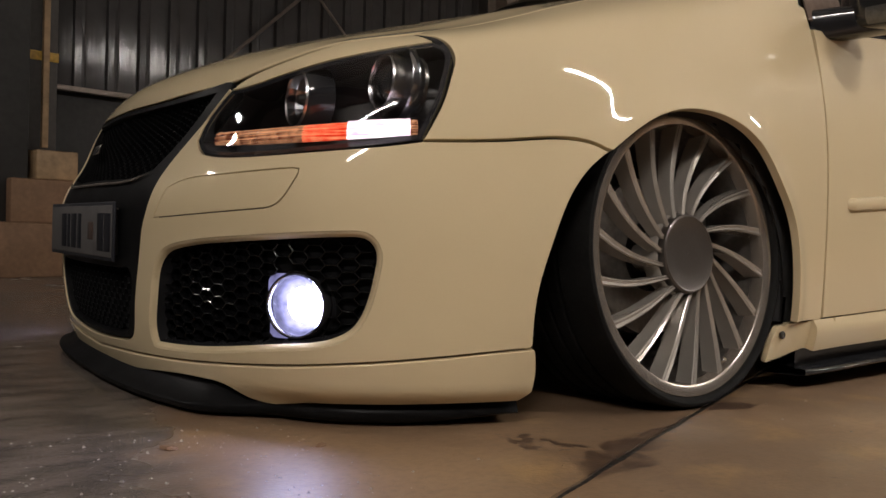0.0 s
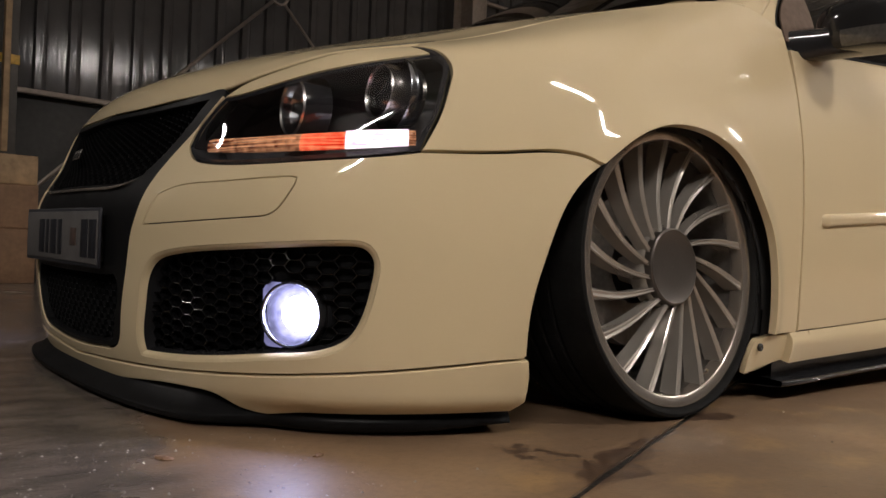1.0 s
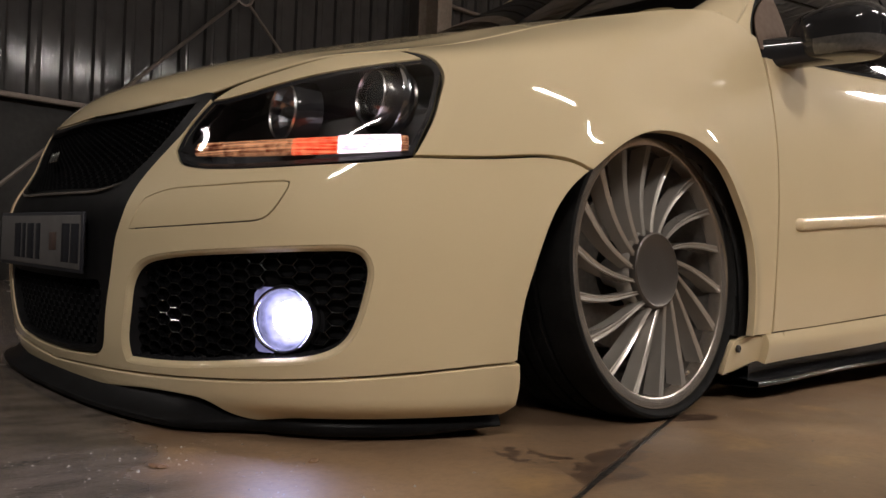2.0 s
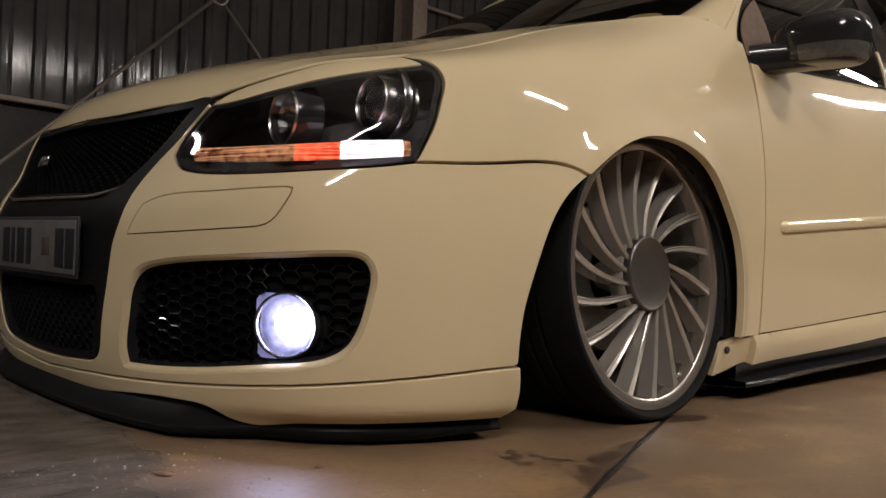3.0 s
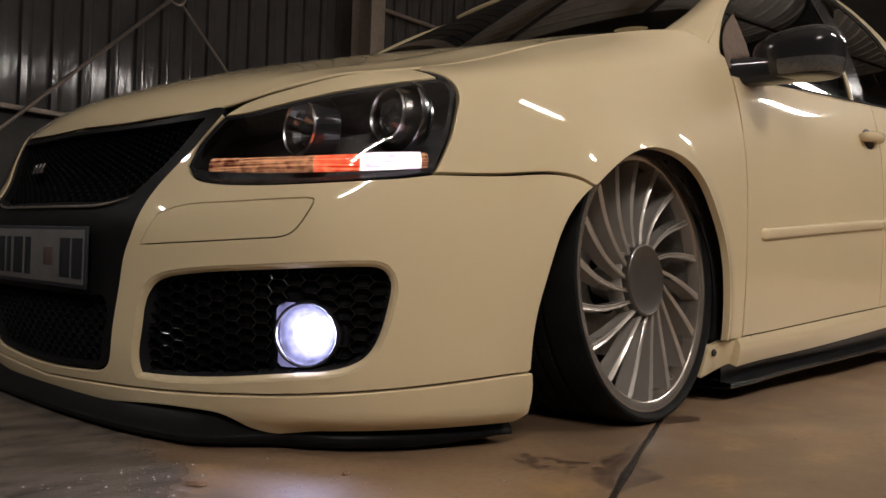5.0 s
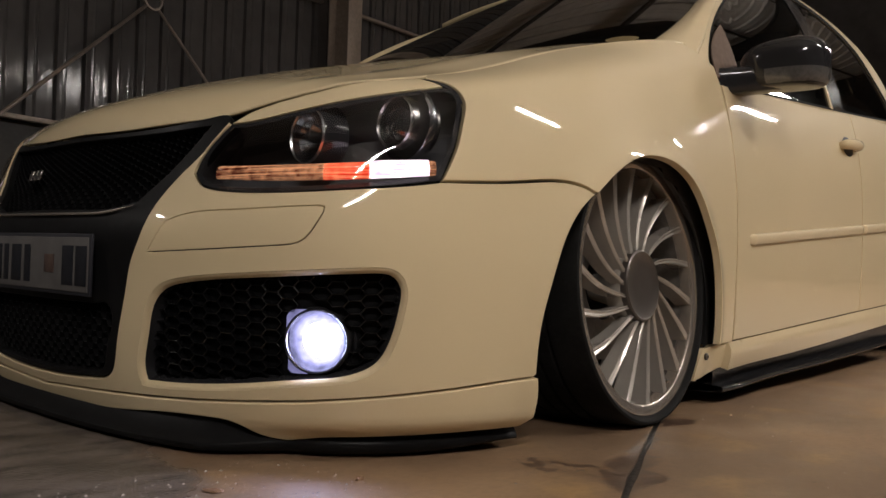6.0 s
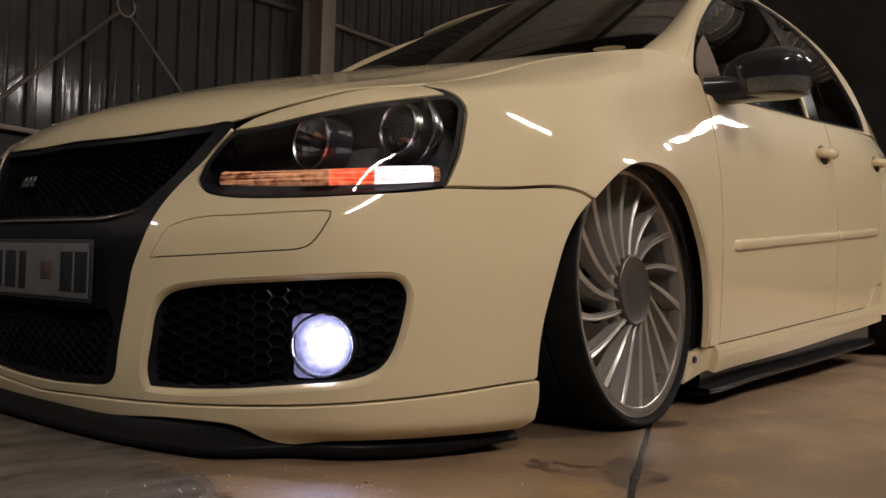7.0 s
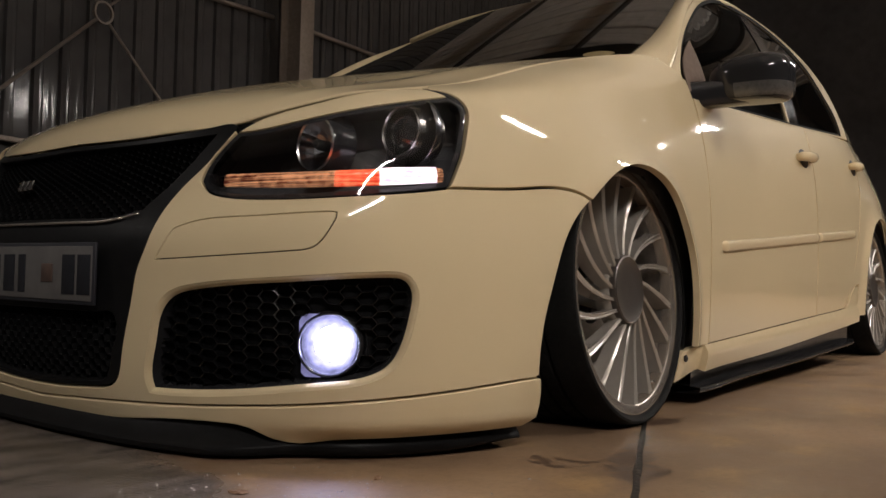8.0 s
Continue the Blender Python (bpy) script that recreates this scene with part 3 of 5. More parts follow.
def curve(points, step, flat=(1.0, ROW)):
    """A smooth line through control points, evenly sampled."""
    p = np.array(points, float)
    w = p * np.array(flat)
    c = np.concatenate([[0], np.cumsum(np.linalg.norm(np.diff(w, axis=0), axis=1))])
    k = max(2, int(c[-1] / step) + 1)
    if len(p) == 2:
        return p[0] + (p[1] - p[0]) * np.linspace(0, 1, k)[:, None]
    return spline(c, p)(np.linspace(0, c[-1], k))

def ring_of(lines, step, flat=(1.0, ROW)):
    """A closed outline from smooth lines that meet at corners."""
    return np.concatenate([curve(l, step, flat)[:-1] for l in lines])

def grown(ring, by, flat=(1.0, ROW)):
    """A closed outline moved outward by metres."""
    w = ring * np.array(flat)
    t = np.roll(w, -1, 0) - np.roll(w, 1, 0)
    t /= np.linalg.norm(t, axis=1)[:, None]
    n = np.column_stack([t[:, 1], -t[:, 0]])
    area = 0.5 * np.sum(w[:, 0] * np.roll(w[:, 1], -1) - np.roll(w[:, 0], -1) * w[:, 1])
    return (w + n * by * (1 if area > 0 else -1)) / np.array(flat)

def both(half):
    """A half outline that begins and ends on the middle line, closed by its mirror image."""
    other = half[::-1] * np.array([-1, 1])
    return np.concatenate([half, other[1:-1]])

def across(ring):
    return ring[::-1] * np.array([-1, 1])

def inside(pts, ring):
    x, y = pts[:, 0][:, None], pts[:, 1][:, None]
    a, b = ring, np.roll(ring, -1, 0)
    cross = (a[:, 1] > y) != (b[:, 1] > y)
    dy = np.where(b[:, 1] == a[:, 1], 1e-12, b[:, 1] - a[:, 1])
    xi = (b[:, 0] - a[:, 0]) * (y - a[:, 1]) / dy + a[:, 0]
    return (cross & (x < xi)).sum(1) % 2 == 1

from mathutils import geometry

def patch(ring, holes=(), cell=0.016, flat=(1.0, ROW)):
    """Triangles that fill an outline, in its own two coordinates; also the border loops."""
    f = np.array(flat)
    loops = [ring * f] + [h * f for h in holes]
    lo, hi = loops[0].min(0), loops[0].max(0)
    gx, gy = np.meshgrid(np.arange(lo[0], hi[0], cell), np.arange(lo[1], hi[1], cell * 0.87))
    gx[1::2] += cell / 2
    pts = np.column_stack([gx.ravel(), gy.ravel()])
    ok = inside(pts, loops[0])
    for h in loops[1:]:
        ok &= ~inside(pts, h)
    pts = pts[ok]
    edge = np.concatenate(loops)
    near = np.array([np.min(np.sum((edge - p) ** 2, 1)) for p in pts]) if len(pts) else np.zeros(0)
    pts = pts[near > (cell * 0.45) ** 2] if len(pts) else pts
    every = np.concatenate([edge, pts]) if len(pts) else edge
    edges, start, borders = [], 0, []
    for l in loops:
        idx = list(range(start, start + len(l)))
        edges += [(idx[i], idx[(i + 1) % len(idx)]) for i in range(len(idx))]
        borders.append(idx)
        start += len(l)
    out = geometry.delaunay_2d_cdt([Vector(p) for p in every], edges, [], 0, 1e-7)
    co = np.array([tuple(v) for v in out[0]])
    tri = np.array([t for t in out[2] if len(t) == 3])
    mid = co[tri].mean(1)
    ok = inside(mid, loops[0])
    for h in loops[1:]:
        ok &= ~inside(mid, h)
    tri = tri[ok]
    where = {}
    for i, src in enumerate(out[3]):
        for s in src:
            where[s] = i
    borders = [[where[i] for i in b] for b in borders]
    return co / f, tri, borders

def inward(surf, a, b):
    e = 1e-3
    p = surf(a + e, b) - surf(a - e, b)
    q = surf(a, b + e * 8) - surf(a, b - e * 8)
    n = np.cross(q, p)
    return n / np.maximum(np.linalg.norm(n, axis=1), 1e-12)[:, None]

def skin(name, ring, mat, parent, holes=(), depth=0.0, flange=0.014, cell=0.016, surf=None, flat=(1.0, ROW), label="", bevel=0.0016):
    """A panel pressed out of the body surface: its face, and flanges turned in along every border."""
    surf = surf or shell
    co, tri, borders = patch(ring, holes, cell, flat)
    a, b = co[:, 0], co[:, 1]
    n = inward(surf, a, b)
    top = surf(a, b) + n * depth
    verts, faces = list(top), [tuple(t) for t in tri]
    p0, p1, p2 = top[tri[:, 0]], top[tri[:, 1]], top[tri[:, 2]]
    turn = np.sum(np.cross(p1 - p0, p2 - p0) * n[tri[:, 0]], 1).sum() > 0
    if turn:
        faces = [f[::-1] for f in faces]
    if flange:
        seen = set(e for f in faces for e in ((f[0], f[1]), (f[1], f[2]), (f[2], f[0])))
        for loop in borders:
            base = len(verts)
            verts += [top[i] + n[i] * flange for i in loop]
            for k in range(len(loop)):
                i, j = loop[k], loop[(k + 1) % len(loop)]
                ii, jj = base + k, base + (k + 1) % len(loop)
                faces.append((j, i, ii, jj) if (i, j) in seen else (i, j, jj, ii))
    ob = part(name, mesh_of(name, verts, faces, mat), mat, parent, label)
    if flange and bevel:
        m = ob.modifiers.new("edge", "BEVEL")
        m.width, m.segments, m.limit_method, m.angle_limit, m.harden_normals = bevel, 2, "ANGLE", radians(50), True
    return ob

def band(name, ring_a, ring_b, depth_a, depth_b, mat, parent, surf=None, label="", steps=4, closed=True, bulge=0.0):
    """A strip between two outlines at two depths under the surface."""
    surf = surf or shell
    k = len(ring_a)
    verts, faces = [], []
    for s in range(steps + 1):
        f = s / steps
        r = ring_a + (ring_b - ring_a) * f
        d = depth_a + (depth_b - depth_a) * f + bulge * math.sin(math.pi * f)
        verts += list(surf(r[:, 0], r[:, 1]) + inward(surf, r[:, 0], r[:, 1]) * d)
    for s in range(steps):
        for i in range(k if closed else k - 1):
            j = (i + 1) % k
            faces.append((s * k + i, s * k + j, (s + 1) * k + j, (s + 1) * k + i))
    return part(name, mesh_of(name, verts, faces, mat), mat, parent, label)

def sheet(name, pts, mat, parent, label="", thick=0.0, cut=40):
    """A panel from a regular grid of points, with thickness inward (its winding's back)."""
    n, m = pts.shape[:2]
    faces = [(i * m + j, (i + 1) * m + j, (i + 1) * m + j + 1, i * m + j + 1) for i in range(n - 1) for j in range(m - 1)]
    ob = part(name, mesh_of(name, pts.reshape(-1, 3), faces, mat, sharp=cut), mat, parent, label)
    if thick:
        s = ob.modifiers.new("thickness", "SOLIDIFY")
        s.thickness, s.offset = thick, -1
    return ob

# ---- the car ----
car = thing("car", "lowered cream hatchback with silver multi-spoke wheels and black grille", "car")

# outlines on the body surface: metres along the plan, rows up
LIP_TOP = [(0.0, 0.42), (0.062, 0.46), (0.3, 0.60), (0.457, 0.69), (0.653, 0.85), (0.809, 0.99), (0.945, 1.12), (1.093, 1.28)]
LIP_LOW = [(1.084, 0.08), (0.954, 0.05), (0.776, -0.02), (0.635, -0.12)]
LIP_CUT = [(0.635, -0.12), (0.588, 0.0), (0.553, 0.25), (0.495, 0.35), (0.38, 0.31), (0.284, 0.20), (0.12, 0.09), (0.0, 0.05)]
ARCH_FRONT = [(1.090, 1.33), (1.091, 1.87), (1.099, 2.40), (1.112, 2.78), (1.130, 3.23), (1.148, 3.59), (1.187, 4.02), (1.226, 4.24)]
SPLIT = [(1.226, 4.24), (1.208, 4.34), (1.186, 4.43), (1.157, 4.50), (1.054, 4.57), (0.899, 4.71)]
LAMP_LOW = [(0.899, 4.71), (0.852, 4.70), (0.76, 4.72), (0.663, 4.75), (0.552, 4.81), (0.486, 4.91), (0.45, 5.07), (0.424, 5.43)]
LAMP_FRONT = [(0.424, 5.43), (0.428, 5.87), (0.446, 6.44), (0.475, 7.08)]
LAMP_TOP = [(0.475, 7.08), (0.507, 6.99), (0.59, 6.95), (0.719, 6.92), (0.835, 6.94), (0.926, 6.98)]
LAMP_BACK = [(0.926, 6.98), (0.944, 6.76), (0.954, 6.29), (0.945, 5.81), (0.934, 5.41), (0.916, 5.05), (0.899, 4.71)]
GRILLE_EDGE = [(0.468, 7.25), (0.455, 6.88), (0.426, 6.14), (0.391, 5.48), (0.366, 4.83), (0.354, 4.2), (0.344, 3.69), (0.327, 3.22), (0.314, 2.63), (0.287, 1.59), (0.266, 1.05),
               (0.235, 0.88), (0.190, 0.82), (0.10, 0.75), (0.0, 0.72)]
FOG = [(0.355, 0.94), (0.352, 1.08), (0.366, 1.86), (0.378, 2.37), (0.403, 2.70), (0.446, 2.86), (0.574, 3.02), (0.712, 3.12), (0.790, 3.15), (0.820, 3.08), (0.831, 2.90),
       (0.830, 2.60), (0.817, 2.0), (0.796, 1.6), (0.766, 1.41), (0.682, 1.26), (0.572, 1.11), (0.396, 0.95), (0.355, 0.94)]
FLAP = [[(0.372, 3.455), (0.645, 3.63)], [(0.645, 3.63), (0.668, 3.70), (0.689, 3.98), (0.701, 4.25)], [(0.701, 4.25), (0.7035, 4.32), (0.701, 4.375), (0.692, 4.397)],
        [(0.692, 4.397), (0.643, 4.40), (0.534, 4.37), (0.436, 4.27), (0.403, 4.13)], [(0.403, 4.13), (0.372, 3.455)]]
ARCH_BACK = [(1.232, 4.24), (1.31, 4.61), (1.398, 4.80), (1.481, 4.78), (1.577, 4.62), (1.665, 4.26), (1.722, 3.79), (1.775, 3.26), (1.796, 2.64), (1.799, 1.52)]
DOOR_CUT = [(1.924, 1.53), (1.921, 3.35), (1.921, 5.0), (1.919, 6.0), (1.924, 7.0), (1.934, 7.50)]
DOOR_LOW = [(1.928, 1.56), (2.349, 1.72), (2.80, 1.87), (2.966, 1.93)]
def belt(x):
    return 0.795 + 0.0765 * (x - 0.45)
def belt_line(u0, u1, n=12):
    """The window line as rows along the body side."""
    us = np.linspace(u0, u1, n)
    return [(float(u), v_at(u, belt(float(shell(u, 7.0)[0, 0])) + 0.004)) for u in us]
B_CUT = 2.968
REAR_TOP = belt_line(2.968, 3.72)
REAR_EDGE = [(3.40, 2.06), (3.46, 2.53), (3.57, 3.71), (3.66, 5.17), (3.715, 6.5), REAR_TOP[-1]]

half_gap = 0.0022
lamp_ring = ring_of([LAMP_LOW, LAMP_FRONT, LAMP_TOP, LAMP_BACK], 0.010)
fog_ring = ring_of([FOG], 0.010)
flap_ring = ring_of(FLAP, 0.010)

# front bumper with fog surround and washer flap
def half_of(lines, by):
    """The left half of an outline that starts and ends on the middle line, moved outward."""
    pts = np.concatenate([curve(l, 0.010)[:-1] for l in lines] + [np.array([lines[-1][-1]], float)])
    whole = grown(both(pts), by)
    half = whole[:len(pts)]
    half[0, 0] = half[-1, 0] = 0.0
    return half
bumper_ring = both(half_of([LIP_TOP, ARCH_FRONT, SPLIT, LAMP_LOW, LAMP_FRONT, [(0.475, 7.08), (0.468, 7.25)], GRILLE_EDGE], -half_gap))
fog_hole, flap_hole = grown(fog_ring, 0.008), grown(flap_ring, 0.0009)
bumper = skin("front_bumper", bumper_ring, PAINT, car, surf=shell_full, holes=[fog_hole, flap_hole, across(fog_hole), across(flap_hole)], flange=0.012, cell=0.014)
for turned in (lambda r: r, across):
    band("fog_chamfer", turned(grown(fog_ring, 0.0078)), turned(fog_ring), 0.0006, 0.010, PAINT, bumper, surf=shell_full, bulge=-0.002)
    skin("washer_flap", turned(grown(flap_ring, -0.0009)), PAINT, bumper, surf=shell_full, depth=0.0, flange=0.006, cell=0.016, bevel=0.0008)
LIP_JOINT = [(0.0, 0.41), (0.062, 0.45), (0.3, 0.585), (0.457, 0.675), (0.653, 0.835), (0.809, 0.975), (0.945, 1.105), (1.093, 1.27)]
lip_ring = both(half_of([LIP_CUT[::-1], LIP_LOW[::-1], [(1.084, 0.08), (1.097, 0.40)], [(1.097, 0.40), (1.098, 0.8), (1.093, 1.27)], LIP_JOINT[::-1]], -0.0005))
def lip_surf(a, b):
    tuck = 0.030 * np.clip((0.40 - b) / 0.45, 0, 1) ** 1.15 * np.clip((np.abs(a) - 0.5) / 0.2, 0, 1)
    return shell_full(a, b) + inward(shell_full, a, b) * (tuck - 0.0015)[:, None]
front_lip = skin("front_lip", lip_ring, PAINT, car, surf=lip_surf, flange=0.02, cell=0.014, bevel=0.003)

# black splitter under the lip
def splitter():
    n = 100
    us = np.linspace(0, 1.086, n)
    p, e = shell(us, np.zeros(n)), inward(shell, us, np.full(n, 2.0))
    out = []
    for u, a, m in zip(us, p, e):
        m = np.array([m[0], m[1], 0])
        m /= np.linalg.norm(m)
        f = float(np.clip((u - 0.48) / 0.17, 0, 1))
        f = f * f * (3 - 2 * f)
        fade = float(np.clip((u - 0.85) / 0.225, 0, 1)) ** 2
        k = 0.038
        ahead = [(0.05, 0.068), (0.006, 0.068), (-k * 0.35, 0.030), (-k * 0.9, 0.022), (-k, 0.018), (-k * 0.98, 0.012), (-k * 0.9, 0.008), (0.14, 0.008), (0.14, 0.07)]
        under = [(0.06, 0.038), (0.036, 0.038), (0.029, 0.031), (0.025, 0.026), (0.024, 0.022), (0.026, 0.014 + 0.006 * fade), (0.033, 0.007 + 0.012 * fade), (0.14, 0.007 + 0.012 * fade), (0.14, 0.07)]
        rows = [(d0 + (d1 - d0) * f, z0 + (z1 - z0) * f) for (d0, z0), (d1, z1) in zip(ahead, under)]
        out.append([(a[0] + m[0] * d, a[1] + m[1] * d, z) for d, z in rows])
    return np.array(out)
split_part = sheet("splitter", splitter(), SPLITTER, car, "satin black splitter close over the floor", cut=50)

# unseen plate added to block light leaking under the car
underbody = box(3.5, 1.14, 0.05, 0.01, Matrix.Translation((1.05, 0, 0.13)))
part("underbody", underbody, BLACK_MATT, car, "dark underbody panels")

# black centre section: grille frame, meshes, plate bar
UP_OPEN = [[(0.0, 4.45), (0.15, 4.45), (0.25, 4.50), (0.305, 4.66)], [(0.305, 4.66), (0.335, 5.2), (0.375, 6.0), (0.405, 6.7), (0.425, 7.3)], [(0.425, 7.3), (0.30, 7.45), (0.15, 7.5), (0.0, 7.5)], [(0.0, 7.5), (0.0, 4.45)]]
LOW_OPEN = [[(0.0, 0.86), (0.10, 0.89), (0.19, 0.95), (0.235, 1.06), (0.258, 1.6)], [(0.258, 1.6), (0.275, 2.1), (0.27, 2.28), (0.22, 2.35)], [(0.22, 2.35), (0.1, 2.35), (0.0, 2.35)], [(0.0, 2.35), (0.0, 0.86)]]
def full_open(lines):
    pts = np.concatenate([curve(l, 0.012)[:-1] for l in lines[:3]] + [np.array([lines[2][-1]], float)])
    return both(pts)
up_ring, low_ring = full_open(UP_OPEN), full_open(LOW_OPEN)
CENTRE_TOP = [(0.44, 7.85), (0.3, 7.85), (0.15, 7.85), (0.0, 7.85)]
centre_ring = both(half_of([GRILLE_EDGE[::-1], [(0.468, 7.25), (0.46, 7.7), (0.44, 7.85)], CENTRE_TOP], -0.0015))
centre = skin("grille_surround", centre_ring, SPLITTER, car, surf=shell_full, holes=[up_ring, low_ring], depth=0.003, flange=0.03, cell=0.02)

def honeycomb(ring, depth, deep, pitch_u=0.046, pitch_v=0.027, wall=0.0016, skip=None, flat=(1.0, ROW)):
    """Hexagonal cells as thin walls behind the surface, clipped to an outline."""
    w = ring * np.array(flat)
    lo, hi = w.min(0), w.max(0)
    cells = []
    col = 0
    x = lo[0]
    while x < hi[0] + pitch_u / 2:
        y = lo[1] + (pitch_v / 2 if col % 2 else 0)
        while y < hi[1] + pitch_v:
            cells.append((x, y))
            y += pitch_v
        x += pitch_u / 2
        col += 1
    cells = np.array(cells)
    keep = inside(cells, grown(w, -0.004, (1, 1)))
    hexa = np.array([(pitch_u / 3, 0), (pitch_u / 6, pitch_v / 2), (-pitch_u / 6, pitch_v / 2), (-pitch_u / 3, 0), (-pitch_u / 6, -pitch_v / 2), (pitch_u / 6, -pitch_v / 2)])
    verts, faces = [], []
    for c in cells[keep]:
        if skip is not None and skip(c):
            continue
        o, mid, i = c + hexa, c + hexa * (1 - wall / pitch_v), c + hexa * (1 - 2 * wall / pitch_v)
        uv = np.concatenate([o, mid, i, i * 0.995 + c * 0.005]) / np.array(flat)
        d = np.repeat([depth + wall * 0.4, depth, depth + wall * 0.4, depth + deep], 6)
        p = shell_full(uv[:, 0], uv[:, 1]) + inward(shell_full, uv[:, 0], uv[:, 1]) * d[:, None]
        b = len(verts)
        verts += list(p)
        for k in range(6):
            j = (k + 1) % 6
            faces += [(b + q + k, b + q + j, b + q + 6 + j, b + q + 6 + k) for q in (0, 6, 12)]
    return verts, faces

def mesh_part(name, ring, depth, deep, parent, mat=BLACK_GLOSS, **kw):
    v, f = honeycomb(ring, depth, deep, **kw)
    return part(name, mesh_of(name, v, f, mat, smooth=False), mat, parent)

mesh_part("upper_mesh", up_ring, 0.014, 0.012, centre, mat=MESH_BLACK, pitch_u=0.034, pitch_v=0.022, wall=0.0008)
mesh_part("lower_mesh", low_ring, 0.014, 0.012, centre, mat=MESH_BLACK, pitch_u=0.034, pitch_v=0.022, wall=0.0008)
skin("mesh_backing", grown(centre_ring, -0.01), BLACK_DEEP, centre, surf=shell_full, depth=0.04, flange=0.0, cell=0.03)

def on_line(points, depth, step=0.01):
    r = curve(points, step)
    return shell_full(r[:, 0], r[:, 1]) + inward(shell_full, r[:, 0], r[:, 1]) * depth
strip_line = on_line([(-0.305, 4.52), (-0.25, 4.37), (-0.15, 4.31), (0.0, 4.30), (0.15, 4.31), (0.25, 4.37), (0.305, 4.52)], -0.001)
k_mid = (len(strip_line) - 1) / 2
part("grille_strip", tube(strip_line, [0.0032 * min(1.0, 0.15 + (1 - abs(k - k_mid) / k_mid) * 4) for k in range(len(strip_line))], 10), POLISHED, centre, "thin silver strip under the grille")
badge_at = shell_full(-0.125, 5.75)[0]
badge_n = -inward(shell_full, np.array([-0.125]), np.array([5.75]))[0]
badge_m = Matrix.Translation(badge_at + badge_n * 0.004) @ Vector(badge_n).to_track_quat("Z", "Y").to_matrix().to_4x4()
part("badge", join(*[box(0.017, 0.022, 0.006, 0.002, badge_m @ Matrix.Translation((0.024 * k, 0, 0))) for k in (-1, 0, 1)]), CHROME, centre, "small chrome badge bars")

# fog lamp
fog_lamp_at = Vector((-0.7600, -0.642, 0.1935))
fog_us = np.linspace(0.5, 0.85, 351)
fog_u = float(fog_us[np.argmin(np.linalg.norm(shell(fog_us, np.full(351, 1.9))[:, :2] - np.array(fog_lamp_at[:2]), axis=1))])
fog_v = v_at(fog_u, fog_lamp_at.z)
def fog_skip(c):
    return math.hypot(c[0] - fog_u, c[1] - fog_v * ROW) < 0.069
lamp_hole = np.array([(fog_u + 0.052 * math.cos(a), fog_v + 0.052 / ROW * math.sin(a)) for a in np.linspace(0, 2 * math.pi, 40, endpoint=False)])
fog_grille = skin("fog_grille", grown(fog_ring, -0.001), FOG_BACK, car, depth=0.036, flange=0.0, cell=0.02, holes=[lamp_hole])
band("fog_wall", fog_ring, grown(fog_ring, -0.004), 0.010, 0.036, BLACK_GLOSS, fog_grille, steps=2)
mesh_part("fog_mesh", fog_ring, 0.022, 0.0138, fog_grille, mat=FOG_BLACK, skip=fog_skip, wall=0.0009, pitch_u=0.058, pitch_v=0.0195)
fog = part("fog_lamp", lathe([(0.0495, -0.008), (0.0515, -0.0105), (0.0535, -0.008), (0.060, 0.022), (0.048, 0.05), (0.0485, 0.0)], 56, "x", closed=True), BLACK_GLOSS, car, "round fog lamp lit bluish white")
part("reflector", lathe([(0.0485, 0.000), (0.046, 0.012), (0.038, 0.024), (0.024, 0.034), (0.001, 0.038)], 40, "x"), PAINTED_BOWL, fog)
part("bulb", lathe([(0.0005, 0.012), (0.015, 0.013), (0.024, 0.015), (0.0285, 0.019), (0.0275, 0.024), (0.0005, 0.034)], 32, "x"), GLOW_FOG, fog, "glowing lamp core")
lens = lathe([(0.0005, -0.020), (0.02, -0.018), (0.036, -0.011), (0.046, -0.001), (0.0485, 0.003)], 40, "x")
for f in lens.faces:
    if f.normal.x > 0:
        f.normal_flip()
part("lens", lens, LENS, fog).visible_shadow = False
part("ring", lathe([(0.0482, -0.009), (0.0492, -0.010), (0.0502, -0.009), (0.0492, -0.008)], 56, "x", closed=True), CHROME, fog)
# facets of the lamp's housing, above and below the lens, with bulb light as emission
for a0, a1, wide, high in ((12, 82, 0.0490, 0.0505), (282, 346, 0.0440, 0.0525)):
    bm = bmesh.new()
    ring_in, ring_out = [], []
    for k in range(9):
        a = math.radians(a0 + (a1 - a0) * k / 8)
        r = min(wide / math.cos(a), high / abs(math.sin(a)), 0.064)
        ring_in.append(bm.verts.new((-0.0088, 0.0470 * math.cos(a), 0.0470 * math.sin(a))))
        ring_out.append(bm.verts.new((-0.0085, max(r, 0.0475) * math.cos(a), max(r, 0.0475) * math.sin(a))))
    for k in range(8):
        bm.faces.new((ring_in[k], ring_in[k + 1], ring_out[k + 1], ring_out[k])).smooth = True
    bmesh.ops.solidify(bm, geom=bm.faces[:], thickness=0.0015)
    part("housing_facet", bm, PAINTED_BOWL, fog, "facet beside the lens with the bulb's light painted in")
shroud = lathe([(0.0605, 0.004), (0.066, 0.018), (0.078, 0.036)], 40, "x")
part("shroud", shroud, BLACK_GLOSS, fog)
fog.matrix_basis = Matrix.Translation(fog_lamp_at) @ pose(0, 0, 0, 0, 0, 34)

